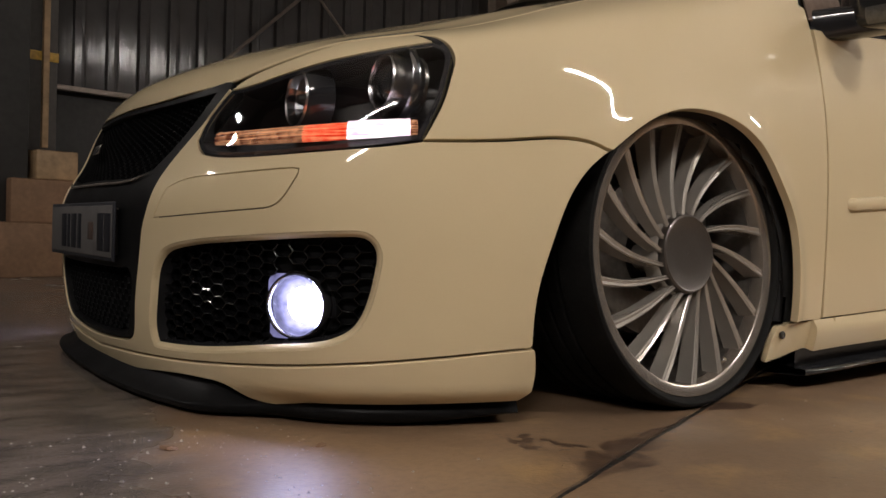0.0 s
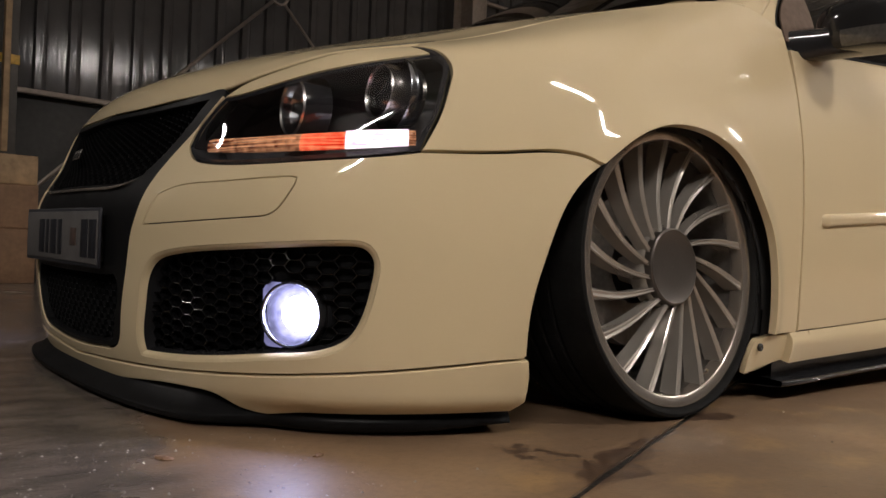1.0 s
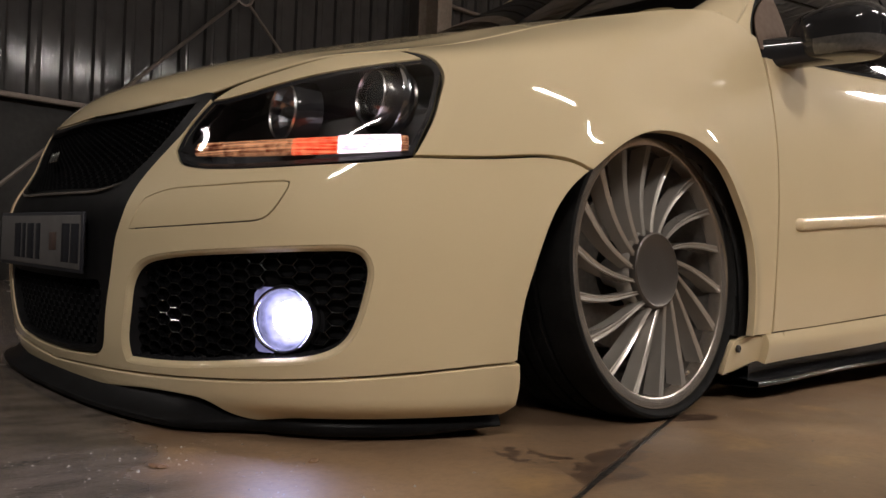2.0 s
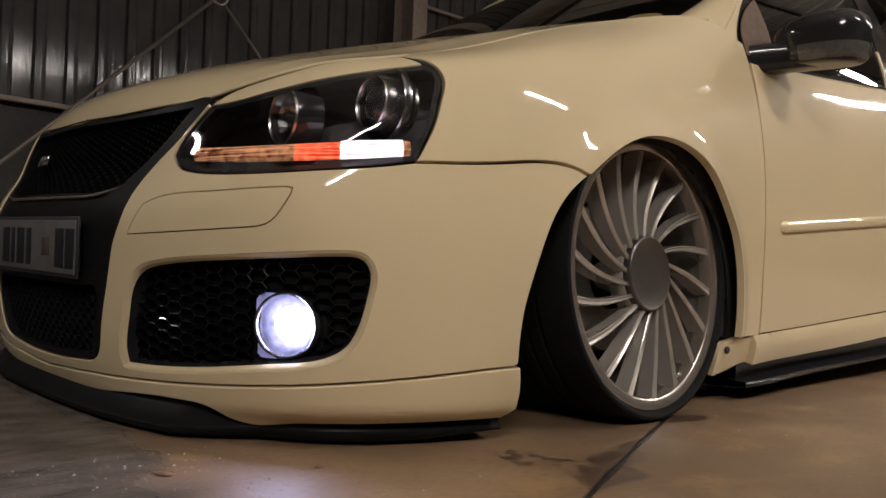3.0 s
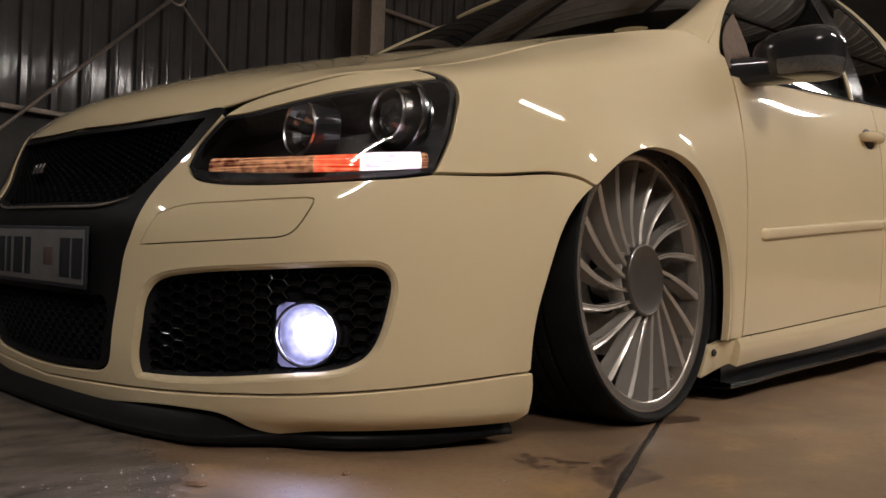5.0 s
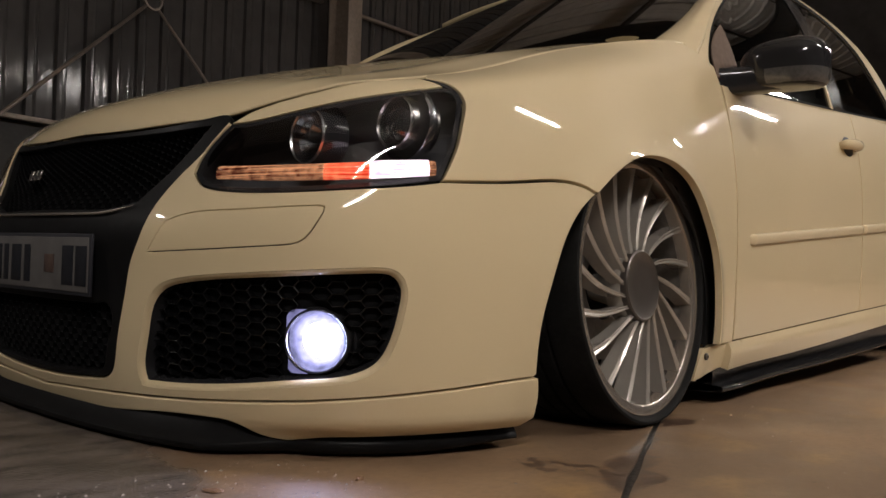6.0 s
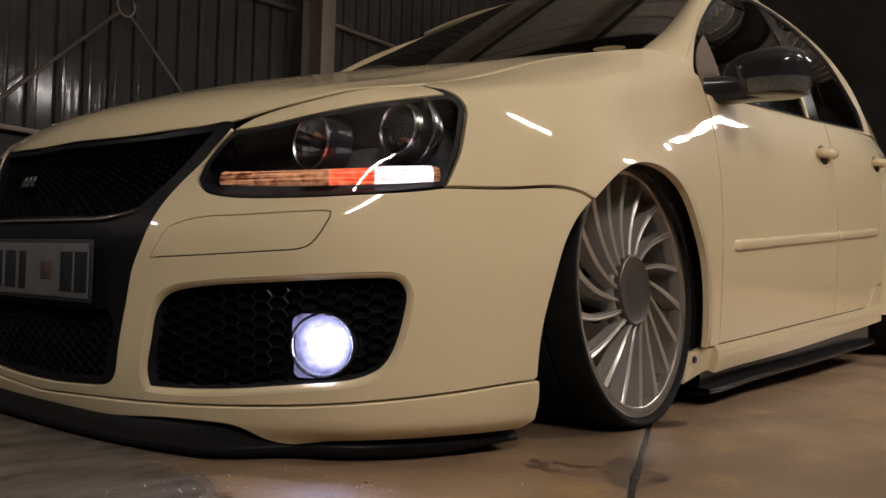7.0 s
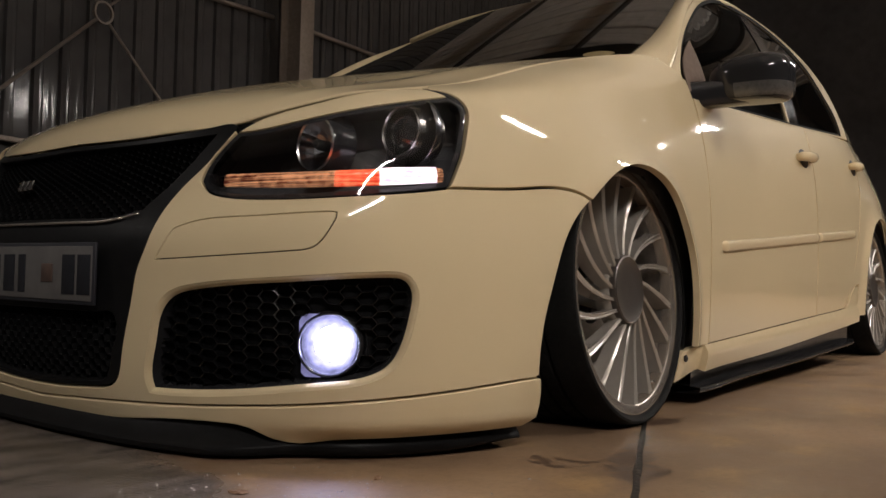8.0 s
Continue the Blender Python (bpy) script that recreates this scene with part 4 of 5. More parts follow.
# headlight: bowl, bezel, projector, reflector, side strip, clear cover
LAMP_DEEP = np.array([0.095, 0.070, 0.0])
def lamp_back(a, b):
    return shell(a, b) + LAMP_DEEP
lamp = skin("headlight", grown(lamp_ring, -0.006), SMOKED, car, surf=lamp_back, flange=0.0, cell=0.02, label="clear headlight with projector and lit side lamp")
def lamp_wall():
    a, b = grown(lamp_ring, -0.0025), grown(lamp_ring, -0.006)
    p, q = shell(a[:, 0], a[:, 1]) + inward(shell, a[:, 0], a[:, 1]) * 0.0035, lamp_back(b[:, 0], b[:, 1])
    g = np.stack([p + (q - p) * f for f in (0, 0.33, 0.66, 1.0)], 1)
    return np.concatenate([g, g[:1]])
sheet("housing", lamp_wall(), SMOKED, lamp)
band("rim_seal", grown(lamp_ring, -0.0022), grown(lamp_ring, -0.011), 0.002, 0.004, BLACK_GLOSS, lamp, steps=2)
def cover_surf(a, b):
    swell = (0.001 + 0.026 * np.clip(a - 0.58, 0, 0.26)) * np.sin(np.pi * np.clip((b - 4.7) / 2.35, 0, 1)) * np.clip((a - 0.43) / 0.08, 0, 1) * np.sin(np.pi / 2 * np.clip((0.956 - a) / 0.11, 0, 1))
    return shell(a, b) - inward(shell, a, b) * (swell - 0.001)[:, None]
cover = skin("cover", grown(lamp_ring, -0.0022), GLASS_LAMP, lamp, surf=cover_surf, flange=0.0, cell=0.010)
cover.visible_shadow = False

def projector(at, r):
    """A dark lens in a bright-lipped tube, standing in a wide smoked bowl."""
    m = Matrix.Translation(at) @ pose(0, 0, 0, 0, 3, -4)
    for name, prof, mat, label, shut in (
            ("projector_bowl", [(0.0620, 0.018), (0.0605, 0.022), (0.058, 0.034), (0.052, 0.046), (0.040, 0.054)], DIM_REFLECTOR, "smoked chrome bowl round the projector", False),
            ("bowl_ring", [(0.0610, 0.019), (0.0622, 0.0165), (0.0640, 0.019), (0.0645, 0.030), (0.062, 0.026)], DIM_REFLECTOR, "", True),
            ("projector_tube", [(r * 1.06, -0.004), (r * 1.12, -0.006), (r * 1.16, -0.001), (r * 1.17, 0.03), (r * 1.24, 0.054), (r * 1.02, 0.05), (r * 1.02, 0.0)], BRONZED, "", True),
            ("projector_ring", [(r * 1.02, -0.005), (r * 1.07, -0.0085), (r * 1.12, -0.005), (r * 1.07, -0.001)], REFLECTOR, "bright projector ring", True),
            ("projector_lens", [(0.0005, -0.010), (r * 0.35, -0.008), (r * 0.7, -0.001), (r * 0.95, 0.010), (r * 1.02, 0.016), (0.0005, 0.03)], GLASS_BALL, "dark glass projector lens", False)):
        bm = lathe(prof, 48, "x", closed=shut)
        bm.transform(m)
        part(name, bm, mat, lamp, label)

def halogen(at, r):
    """A faceted reflector bowl with a dark bulb shield and a smoked bezel."""
    m = Matrix.Translation(at) @ pose(0, 0, 0, 0, 2, -4)
    bowl = lathe([(r * 1.0, 0.0), (r * 0.93, 0.012), (r * 0.78, 0.025), (r * 0.5, 0.037), (r * 0.2, 0.043)], 22, "x")
    for f in bowl.faces:
        f.smooth = False
    bowl.transform(m)
    part("reflector", bowl, DIM_REFLECTOR, lamp, "small grey reflector bowl")
    for name, prof, mat, shut in (
            ("bulb_shield", [(0.0005, -0.002), (0.007, 0.0), (0.0095, 0.008), (0.0095, 0.035)], DARK_METAL, False),
            ("reflector_ring", [(r * 1.0, -0.001), (r * 1.05, -0.004), (r * 1.09, 0.0), (r * 1.02, 0.004)], REFLECTOR, True),
            ("reflector_bezel", [(r * 1.09, 0.0), (r * 1.16, 0.004), (r * 1.24, 0.016), (r * 1.28, 0.044), (r * 1.1, 0.03)], BLACK_GLOSS, True)):
        bm = lathe(prof, 40, "x", closed=shut)
        bm.transform(m)
        part(name, bm, mat, lamp)

GLASS_BALL = material("lens_glass", (0.03, 0.03, 0.032), 0.03, 0.0, 1.0, spec=0.8, grain=0.1, scale=30)
projector(Vector((-0.632, -0.680, 0.560)), 0.0405)
halogen(Vector((-0.736, -0.572, 0.532)), 0.044)

strip_low = spline([0.46, 0.594, 0.708, 0.797, 0.90], [5.32, 5.14, 5.02, 4.93, 4.85])
strip_high = spline([0.45, 0.582, 0.702, 0.796, 0.90], [5.72, 5.54, 5.39, 5.27, 5.13])
def strip_piece(name, u0, u1, mat, label, depth=0.012, flute=0.0016):
    """A fluted strip along the bottom of the headlight."""
    n = max(12, int((u1 - u0) * 420))
    us = np.linspace(u0, u1, n)
    pts = []
    for u in us:
        lo, hi = float(strip_low(u)), float(strip_high(u))
        vs = np.linspace(lo, hi, 13)
        d = depth + flute * 0.16 * math.sin(u * 2 * math.pi * 45) + flute * 1.3 * np.abs(np.sin(np.linspace(0, 4, 13) * math.pi)) - 0.004 * np.sin(np.linspace(0, 1, 13) * math.pi)
        uu = np.full(13, u)
        pts.append(shell(uu, vs) + inward(shell, uu, vs) * np.asarray(d)[:, None])
    return sheet(name, np.array(pts), mat, lamp, label, thick=-0.004)
strip_piece("indicator_lens", 0.470, 0.692, AMBER_SPILL, "fluted pale amber indicator lens with lamp spill painted in")
strip_piece("indicator_glow", 0.692, 0.775, GLOW_AMBER, "amber lamp section glowing orange")
strip_piece("side_light", 0.775, 0.881, GLOW_WHITE, "side light glowing white", flute=0.0005)
strip_piece("side_reflector", 0.881, 0.893, AMBER_SPILL, "amber side reflector with a weak painted glow")

# eyelid over the headlight
lid_ring = ring_of([LAMP_TOP, [(0.926, 6.98), (0.914, 7.30), (0.896, 7.66)], [(0.896, 7.66), (0.835, 7.73), (0.72, 7.72), (0.59, 7.66), (0.51, 7.44), (0.475, 7.08)]], 0.010)
skin("eyelid", grown(lid_ring, -0.0018), PAINT, car, flange=0.010, cell=0.014, label="cream eyelid strip over the headlight")

corner_ring = ring_of([[(0.896, 7.72), (0.9055, 7.64)], [(0.9055, 7.64), (0.9275, 7.32), (0.9415, 6.94), (0.9515, 6.56), (0.9555, 6.25)], [(0.9555, 6.25), (0.946, 6.55), (0.929, 6.98), (0.917, 7.29), (0.896, 7.72)]], 0.006)
skin("corner_seal", corner_ring, BLACK_GLOSS, car, depth=0.0015, flange=0.004, cell=0.01)

# front wing
wing_ring = ring_of([SPLIT[::-1], ARCH_BACK, [(1.799, 1.52), (1.924, 1.53)], DOOR_CUT, [(1.934, 7.50), (1.885, 7.74), (1.82, 7.95), (1.76, 8.0)], [(1.76, 8.0), (1.6, 8.0), (1.4, 8.0), (1.1, 8.0), (0.925, 8.0)], [(0.925, 8.0), (0.914, 7.84), (0.906, 7.66)], [(0.906, 7.66), (0.929, 7.32), (0.9435, 6.94), (0.9535, 6.56), (0.9575, 6.22), (0.949, 5.81), (0.937, 5.41), (0.919, 5.05), (0.899, 4.71)]], 0.010)
wing = skin("front_wing", grown(wing_ring, -half_gap), PAINT, car, flange=0.016, cell=0.014)

# doors
front_door_ring = ring_of([DOOR_LOW, [(B_CUT, 1.93), (B_CUT, 5.0), REAR_TOP[0]], belt_line(B_CUT, 1.932), [(1.932, belt_line(1.932, 1.94)[0][1]), (1.919, 6.0), (1.921, 5.0), (1.921, 3.35), (1.928, 1.56)]], 0.014)
door = skin("front_door", grown(front_door_ring, -0.0036), PAINT, car, cell=0.022)
rear_door_ring = ring_of([[(B_CUT, 1.93), (3.2, 2.0), (3.40, 2.06)], REAR_EDGE, REAR_TOP[::-1], [REAR_TOP[0], (B_CUT, 5.0), (B_CUT, 1.93)]], 0.014)
rear_door = skin("rear_door", grown(rear_door_ring, -0.0034), PAINT, car, cell=0.026)

def moulding(u0, u1, parent):
    """A rounded rubbing strip in body colour."""
    n = 60
    us = np.linspace(u0, u1, n)
    pts = []
    for k, u in enumerate(us):
        f = (u - 2.0) / 1.52
        mid = v_at(u, 0.404 + 0.114 * f)
        end = min((u - u0) / 0.012, (u1 - u) / 0.012, 1.0)
        end = math.sqrt(max(1 - (1 - end) ** 2, 0.0)) if end < 1 else 1.0
        row = []
        for a in np.linspace(-math.pi / 2, math.pi / 2, 13):
            v = mid + math.sin(a) * 0.130 * (0.55 + 0.45 * end)
            d = 0.002 - 0.013 * math.cos(a) ** 0.6 * end if math.cos(a) > 1e-6 else 0.002
            row.append((shell(u, v) + inward(shell, np.array([u]), np.array([v])) * d)[0])
        pts.append(row)
    return sheet("moulding", np.array(pts), PAINT, parent, cut=60)
moulding(2.003, B_CUT - 0.004, door)
moulding(B_CUT + 0.004, 3.525, rear_door)

def door_handle(u, v, parent):
    c = shell(u, v)[0]
    t = (shell(u + 0.05, v) - shell(u - 0.05, v))[0]
    t /= np.linalg.norm(t)
    n = inward(shell, np.array([u]), np.array([v]))[0]
    pts = [c + t * s + n * d for s, d in ((-0.072, 0.004), (-0.064, -0.014), (-0.035, -0.023), (0.0, -0.026), (0.035, -0.024), (0.064, -0.016), (0.074, 0.004))]
    part("handle", tube(pts, [0.011, 0.016, 0.0175, 0.018, 0.0175, 0.016, 0.012], 12), PAINT, parent)
    # flat black disc paints the shade of the grip recess
    bm = bmesh.new()
    bmesh.ops.create_uvsphere(bm, u_segments=20, v_segments=10, radius=1.0)
    for f in bm.faces:
        f.smooth = True
    b = np.cross(t, n)
    m = Matrix(((t[0], n[0], b[0], c[0]), (t[1], n[1], b[1], c[1]), (t[2], n[2], b[2], c[2]), (0, 0, 0, 1)))
    bm.transform(m @ Matrix.Diagonal((0.052, 0.004, 0.034, 1)))
    part("handle_cup", bm, BLACK_MATT, parent, "black disc that paints the grip recess's shade")
door_handle(2.86, 6.25, door)
door_handle(3.62, 6.42, rear_door)

# sill, its front cap and the black side blade
sill_ring = ring_of([[(1.885, 0.74), (2.3, 0.88), (2.62, 1.08), (3.0, 1.30), (3.60, 1.50)], [(3.60, 1.50), (3.588, 1.9), (3.60, 2.75)], [(3.60, 2.75), (3.50, 2.60), (3.42, 2.10), (3.40, 2.08)], [(3.40, 2.08), (2.966, 1.95), (2.80, 1.89), (2.349, 1.74), (1.928, 1.58), (1.885, 1.56)], [(1.885, 1.56), (1.885, 0.80)]], 0.014)
def sill_surf(a, b):
    k = np.clip((1.60 + (a - 1.9) * 0.34 - b) / 0.30, 0, 1)
    return shell(a, b) - inward(shell, a, b) * (0.0025 + 0.0125 * k * k * (3 - 2 * k))[:, None]
sill = skin("sill", sill_ring, PAINT, car, surf=sill_surf, flange=0.02, cell=0.012, bevel=0.003)
cap_ring = ring_of([[(1.757, 0.36), (1.80, 0.40), (1.85, 0.60), (1.90, 0.80)], [(1.90, 0.80), (1.915, 1.0), (1.905, 1.50)], [(1.905, 1.50), (1.85, 1.48), (1.78, 1.36)], [(1.78, 1.36), (1.762, 1.0), (1.757, 0.36)]], 0.008)
def cap_surf(a, b):
    return shell(a, b) + inward(shell, a, b) * (0.030 * np.clip((1.90 - a) / 0.12, 0, 1) - 0.010 * np.clip((a - 1.88) / 0.03, 0, 1))[:, None]
cap = skin("sill_cap", cap_ring, PAINT, car, surf=cap_surf, flange=0.012, cell=0.012)
bolt_at = cap_surf(np.array([1.793]), np.array([1.12]))[0]
part("bolt", lathe([(0.0085, 0.0), (0.0085, -0.004), (0.005, -0.006), (0.001, -0.004)], 16, "y"), DARK_METAL, cap, "dark bolt").matrix_basis = Matrix.Translation(bolt_at)

def blade(rows):
    us = np.linspace(1.87, 3.60, 60)
    p = shell(us, np.full(60, 0.9))
    out = []
    for i, a in enumerate(p):
        f = i / 59
        end = math.sin(math.pi / 2 * min(i / 5, (59 - i) / 5, 1.0))
        top, ledge = 0.098 + 0.075 * f - 0.012 * math.sin(math.pi * f), 0.040 + 0.045 * f
        out.append([(a[0], a[1] + (d * (0.2 + 0.8 * end) if d < 0 else d), ledge + z if z < 0.02 else top) for d, z in rows])
    return np.array(out)[:, ::-1]
blade_part = sheet("side_blade", blade(((0.10, 0.014), (-0.016, 0.006), (-0.026, 0.004), (-0.030, 0.0), (-0.028, -0.004), (-0.020, -0.007), (0.02, -0.010), (0.10, -0.012))), BLACK_GLOSS, car, "gloss black blade under the sill", cut=70)
# black sheet put in for the shadowed recess between sill and blade
sheet("blade_web", blade(((0.05, 1.0), (0.020, 1.0), (0.022, 0.004))), BLADE, blade_part)

# rear quarter, rear bumper and tail
def circle_on(ax, az, r, a0, a1, n=30):
    """The wheel opening's border on the body surface, as rows and metres."""
    us, out = np.linspace(2.6, 4.6, 1500), []
    xs = shell(us, np.full(1500, 3.0))[:, 0]
    for a in np.linspace(a0, a1, n):
        x, z = ax + math.cos(a) * r, az + math.sin(a) * r
        u = float(np.interp(x, xs, us))
        vs = np.linspace(0, 8, 200)
        out.append((u, float(np.interp(z, shell(np.full(200, u), vs)[:, 2], vs))))
    return out
rear_arch = circle_on(2.52, 0.26, 0.352, math.radians(192), math.radians(-25))
ue = rear_arch[-1][0]
quarter_ring = ring_of([[(3.62, 2.80), (3.606, 1.9), rear_arch[0]], rear_arch, [rear_arch[-1], (ue + 0.10, 2.9), (4.35, 3.2)], [(4.35, 3.2), (4.42, 5.0), (4.45, 7.4)], belt_line(4.45, 3.72), REAR_EDGE[::-1][:-1] + [(3.44, 2.12)], [(3.44, 2.12), (3.52, 2.66), (3.62, 2.80)]], 0.014)
quarter = skin("rear_quarter", grown(quarter_ring, -half_gap), PAINT, car, cell=0.026)
rear_bumper_ring = ring_of([[rear_arch[-1], (4.3, 0.5), (4.7, 0.3), (TAIL - 0.001, 0.3)], [(TAIL - 0.001, 0.3), (TAIL - 0.001, 4.0)], [(TAIL - 0.001, 4.0), (4.8, 4.0), (4.36, 3.15)], [(4.36, 3.15), (ue + 0.10, 2.85), rear_arch[-1]]], 0.02)
rear_bumper = skin("rear_bumper", rear_bumper_ring, PAINT, car, cell=0.04)
tail_ring = ring_of([[(4.45, 4.2), (4.8, 4.05), (TAIL - 0.001, 4.05)], [(TAIL - 0.001, 4.05), (TAIL - 0.001, 7.4)], [(TAIL - 0.001, 7.4), (4.8, 7.4), (4.46, 7.4)], [(4.46, 7.4), (4.45, 4.2)]], 0.02)
tailgate = skin("tailgate", tail_ring, PAINT, car, cell=0.04)

# dark inner body behind the gaps and wheel openings
def liner():
    us, vs = np.linspace(0.0, 4.6, 180), np.linspace(0.2, 7.9, 26)
    verts, faces, idx = [], [], {}
    for i, u in enumerate(us):
        for j, v in enumerate(vs):
            p = shell(u, v) + inward(shell, np.array([u]), np.array([v])) * (0.045 if u > 0.98 else 0.105)
            idx[i, j] = len(verts)
            verts.append(p[0])
    for i in range(len(us) - 1):
        for j in range(len(vs) - 1):
            c = (np.array(verts[idx[i, j]]) + np.array(verts[idx[i + 1, j + 1]])) / 2
            if all(math.hypot(c[0] - ax, c[2] - az) > r + 0.006 for ax, az, r in ARCH) and not (c[2] < 0.2 and (-0.46 < c[0] < 0.29 or 2.1 < c[0] < 2.95)):
                faces.append((idx[i, j], idx[i, j + 1], idx[i + 1, j + 1], idx[i + 1, j]))
    return verts, faces
lv, lf = liner()
inner = part("inner_body", mesh_of("inner_body", lv, lf, BLACK_DEEP), BLACK_DEEP, car, "dark inner structure")

def arch_liner(ax, az, r, y0=-0.840, depth=0.34):
    verts, faces = [], []
    n = 40
    for k in range(n + 1):
        a = math.radians(-8 + 196 * k / n)
        for y, s in ((y0, 1.0), (y0 + 0.015, 1.04), (y0 + depth, 1.04), (y0 + depth, 0.0)):
            verts.append((ax + math.cos(a) * r * s, y, max(az + math.sin(a) * r * s, 0.02)))
    for k in range(n):
        for j in range(3):
            faces.append((k * 4 + j, k * 4 + j + 1, (k + 1) * 4 + j + 1, (k + 1) * 4 + j))
    return mesh_of("arch_liner", verts, faces, BLACK_DEEP)
for ax, az, r in ARCH:
    part("arch_liner", arch_liner(ax, az, r), BLACK_DEEP, car)

# bonnet
W_END = plan_u(0.30, -0.868)
bonnet_row = spline([0.0, 0.2, 0.33, 0.40, 0.45, 0.52, 0.60, 0.75, 0.88, 0.95, 1.1, 1.5, 2.2], [8.0, 8.0, 7.98, 7.80, 7.68, 7.80, 7.88, 7.88, 7.86, 7.95, 8.0, 8.0, 8.0])
def bonnet_edge(w):
    u = w * W_END
    v = bonnet_row(u)
    p = shell(u, v)
    e = inward(shell, u, v - 0.1)
    e[:, 2] = 0
    e /= np.linalg.norm(e, axis=1)[:, None]
    return p + e * 0.004
bonnet_mid = spline([0, 0.15, 0.3, 0.5, 0.7, 0.85, 1.0], [(-0.848, 0.560), (-0.836, 0.590), (-0.788, 0.630), (-0.60, 0.705), (-0.37, 0.770), (-0.2, 0.805), (-0.03, 0.842)])
def bonnet():
    ws, qs = np.linspace(0.0, 1.0, 110), np.linspace(0, 1, 40)
    e, m = bonnet_edge(ws), bonnet_mid(ws)
    rows = []
    for i in range(len(ws)):
        row = []
        for q in qs:
            k = 1 - (1 - q) ** 2
            crease = 0.003 * math.exp(-((q - 0.16) / 0.05) ** 2) * min(1, max(0, (ws[i] - 0.3) * 6))
            row.append((e[i, 0] + (m[i, 0] - e[i, 0]) * k, e[i, 1] * (1 - q), e[i, 2] + (m[i, 1] - e[i, 2]) * k + crease))
        rows.append(row)
    half = np.array(rows)
    other = half[:, ::-1] * np.array([1, -1, 1])
    return np.concatenate([half, other[:, 1:]], axis=1)
hood = sheet("bonnet", bonnet(), PAINT, car, "smooth cream bonnet", thick=0.005)

# windscreen, pillars, roof, windows
def on_screen(b, y):
    """The windscreen as a bent sheet: b from its foot to its top, y across."""
    foot, top = 0.240 * (y / 0.675) ** 2, 0.965 + 0.03 * (y / 0.57) ** 2
    s, bend = foot + (top - foot) * b, 0.100 * (y / 0.66) ** 2
    return np.stack([-0.03 + 0.8818 * s + 0.4716 * bend, y, 0.846 + 0.4716 * s - 0.8818 * bend], -1)
half_width = spline([0, 0.25, 0.5, 0.8, 1.0], [0.675, 0.668, 0.643, 0.600, 0.570])
def screen_edge(b):
    return on_screen(b, -half_width(b))
def screen_grid(b0, b1, grow=1.0, lift=0.0, n=24):
    bs, qs = np.linspace(b0, b1, n), np.linspace(-1, 1, 33)
    out = np.stack([on_screen(bs, half_width(bs) * q * grow) for q in qs], 1)
    out[..., 2] += lift
    return out
screen = sheet("windscreen", screen_grid(0.0, 1.0, 1.015), GLASS_SCREEN, car, "tinted windscreen reflecting the roof steel")
screen.visible_shadow = False
frit = screen_grid(-0.04, 0.008, 1.0, 0.001, 6)
sheet("scuttle", frit, BLACK_MATT, car, "black scuttle under the windscreen")

def side_y(x, z):
    h = z - belt(x)
    rake = np.minimum(0.09 * np.clip((x - 1.97) / 0.4, 0, 9) ** 2, 0.20) * np.clip((h + 0.02) / 0.2, 0, 1)
    foot = -0.012 * np.exp(-((x - 0.32) / 0.06) ** 2) * np.clip((h - 0.03) / 0.045, 0, 1) * np.clip(1 - (h - 0.10) / 0.12, 0, 1)
    return -0.797 - 0.0115 * (x - 0.45) + 0.19 * h + 0.58 * h * h + rake - foot
def side_surf(a, b):
    return np.column_stack([a, side_y(a, b), b])
DLO_FRONT = [(0.396, 0.793), (0.374, 0.827), (0.384, 0.877), (0.408, 0.917), (0.477, 0.985), (0.600, 1.068), (0.805, 1.177), (0.98, 1.243), (1.157, 1.287), (1.27, 1.296), (1.484, 1.298), (1.69, 1.256), (1.828, 1.176), (1.893, 1.080), (1.978, 0.970), (1.985, 0.922)]
DLO = [[(0.396, 0.793), (0.9, 0.834), (1.5, 0.880), (1.985, 0.922)], DLO_FRONT[::-1]]
dlo_ring = ring_of(DLO, 0.012, (1, 1))
pillar_foot = spline([0, 0.25, 0.5, 0.8, 1.0], [(0.335, 0.862), (0.425, 0.955), (0.575, 1.070), (0.80, 1.195), (1.0, 1.268)])
def front_curve(b):
    """The line along which the pillar meets the side frame."""
    p = pillar_foot(b)
    q = side_surf(p[:, 0], p[:, 1])
    q[:, 1] += 0.018 * np.clip((0.01 - b) / 0.17, 0, 1)
    return q

def pillar():
    bs, qs = np.linspace(-0.16, 1.0, 36), np.linspace(0, 1, 14)
    a, b = screen_edge(bs) + np.array([-0.002, 0.0, 0.006]), front_curve(bs)
    out = np.zeros((36, 14, 3))
    for j, q in enumerate(qs):
        s = math.sin(math.pi * q ** 0.85)
        out[:, j] = a + (b - a) * q + s * np.array([-0.010, -0.013, 0.012])
    return out[:, ::-1]
sheet("a_pillar", pillar(), PAINT, car, thick=0.012)

side_ring = ring_of([[(0.335, 0.862), (0.358, 0.82), (0.380, 0.788)], [(0.380, 0.788), (0.9, 0.829), (1.5, 0.875), (2.09, 0.921)], [(2.09, 0.921), (2.05, 1.03), (1.98, 1.14), (1.90, 1.215)], [(1.90, 1.215), (1.82, 1.252), (1.72, 1.285), (1.50, 1.316), (1.30, 1.317), (1.16, 1.305), (1.0, 1.268)],
                     [(1.0, 1.268), (0.80, 1.195), (0.575, 1.070), (0.425, 0.955), (0.335, 0.862)]], 0.014, (1, 1))
side = skin("side_frame", side_ring, PAINT, car, holes=[dlo_ring], surf=side_surf, flat=(1, 1), cell=0.03, flange=0.014)
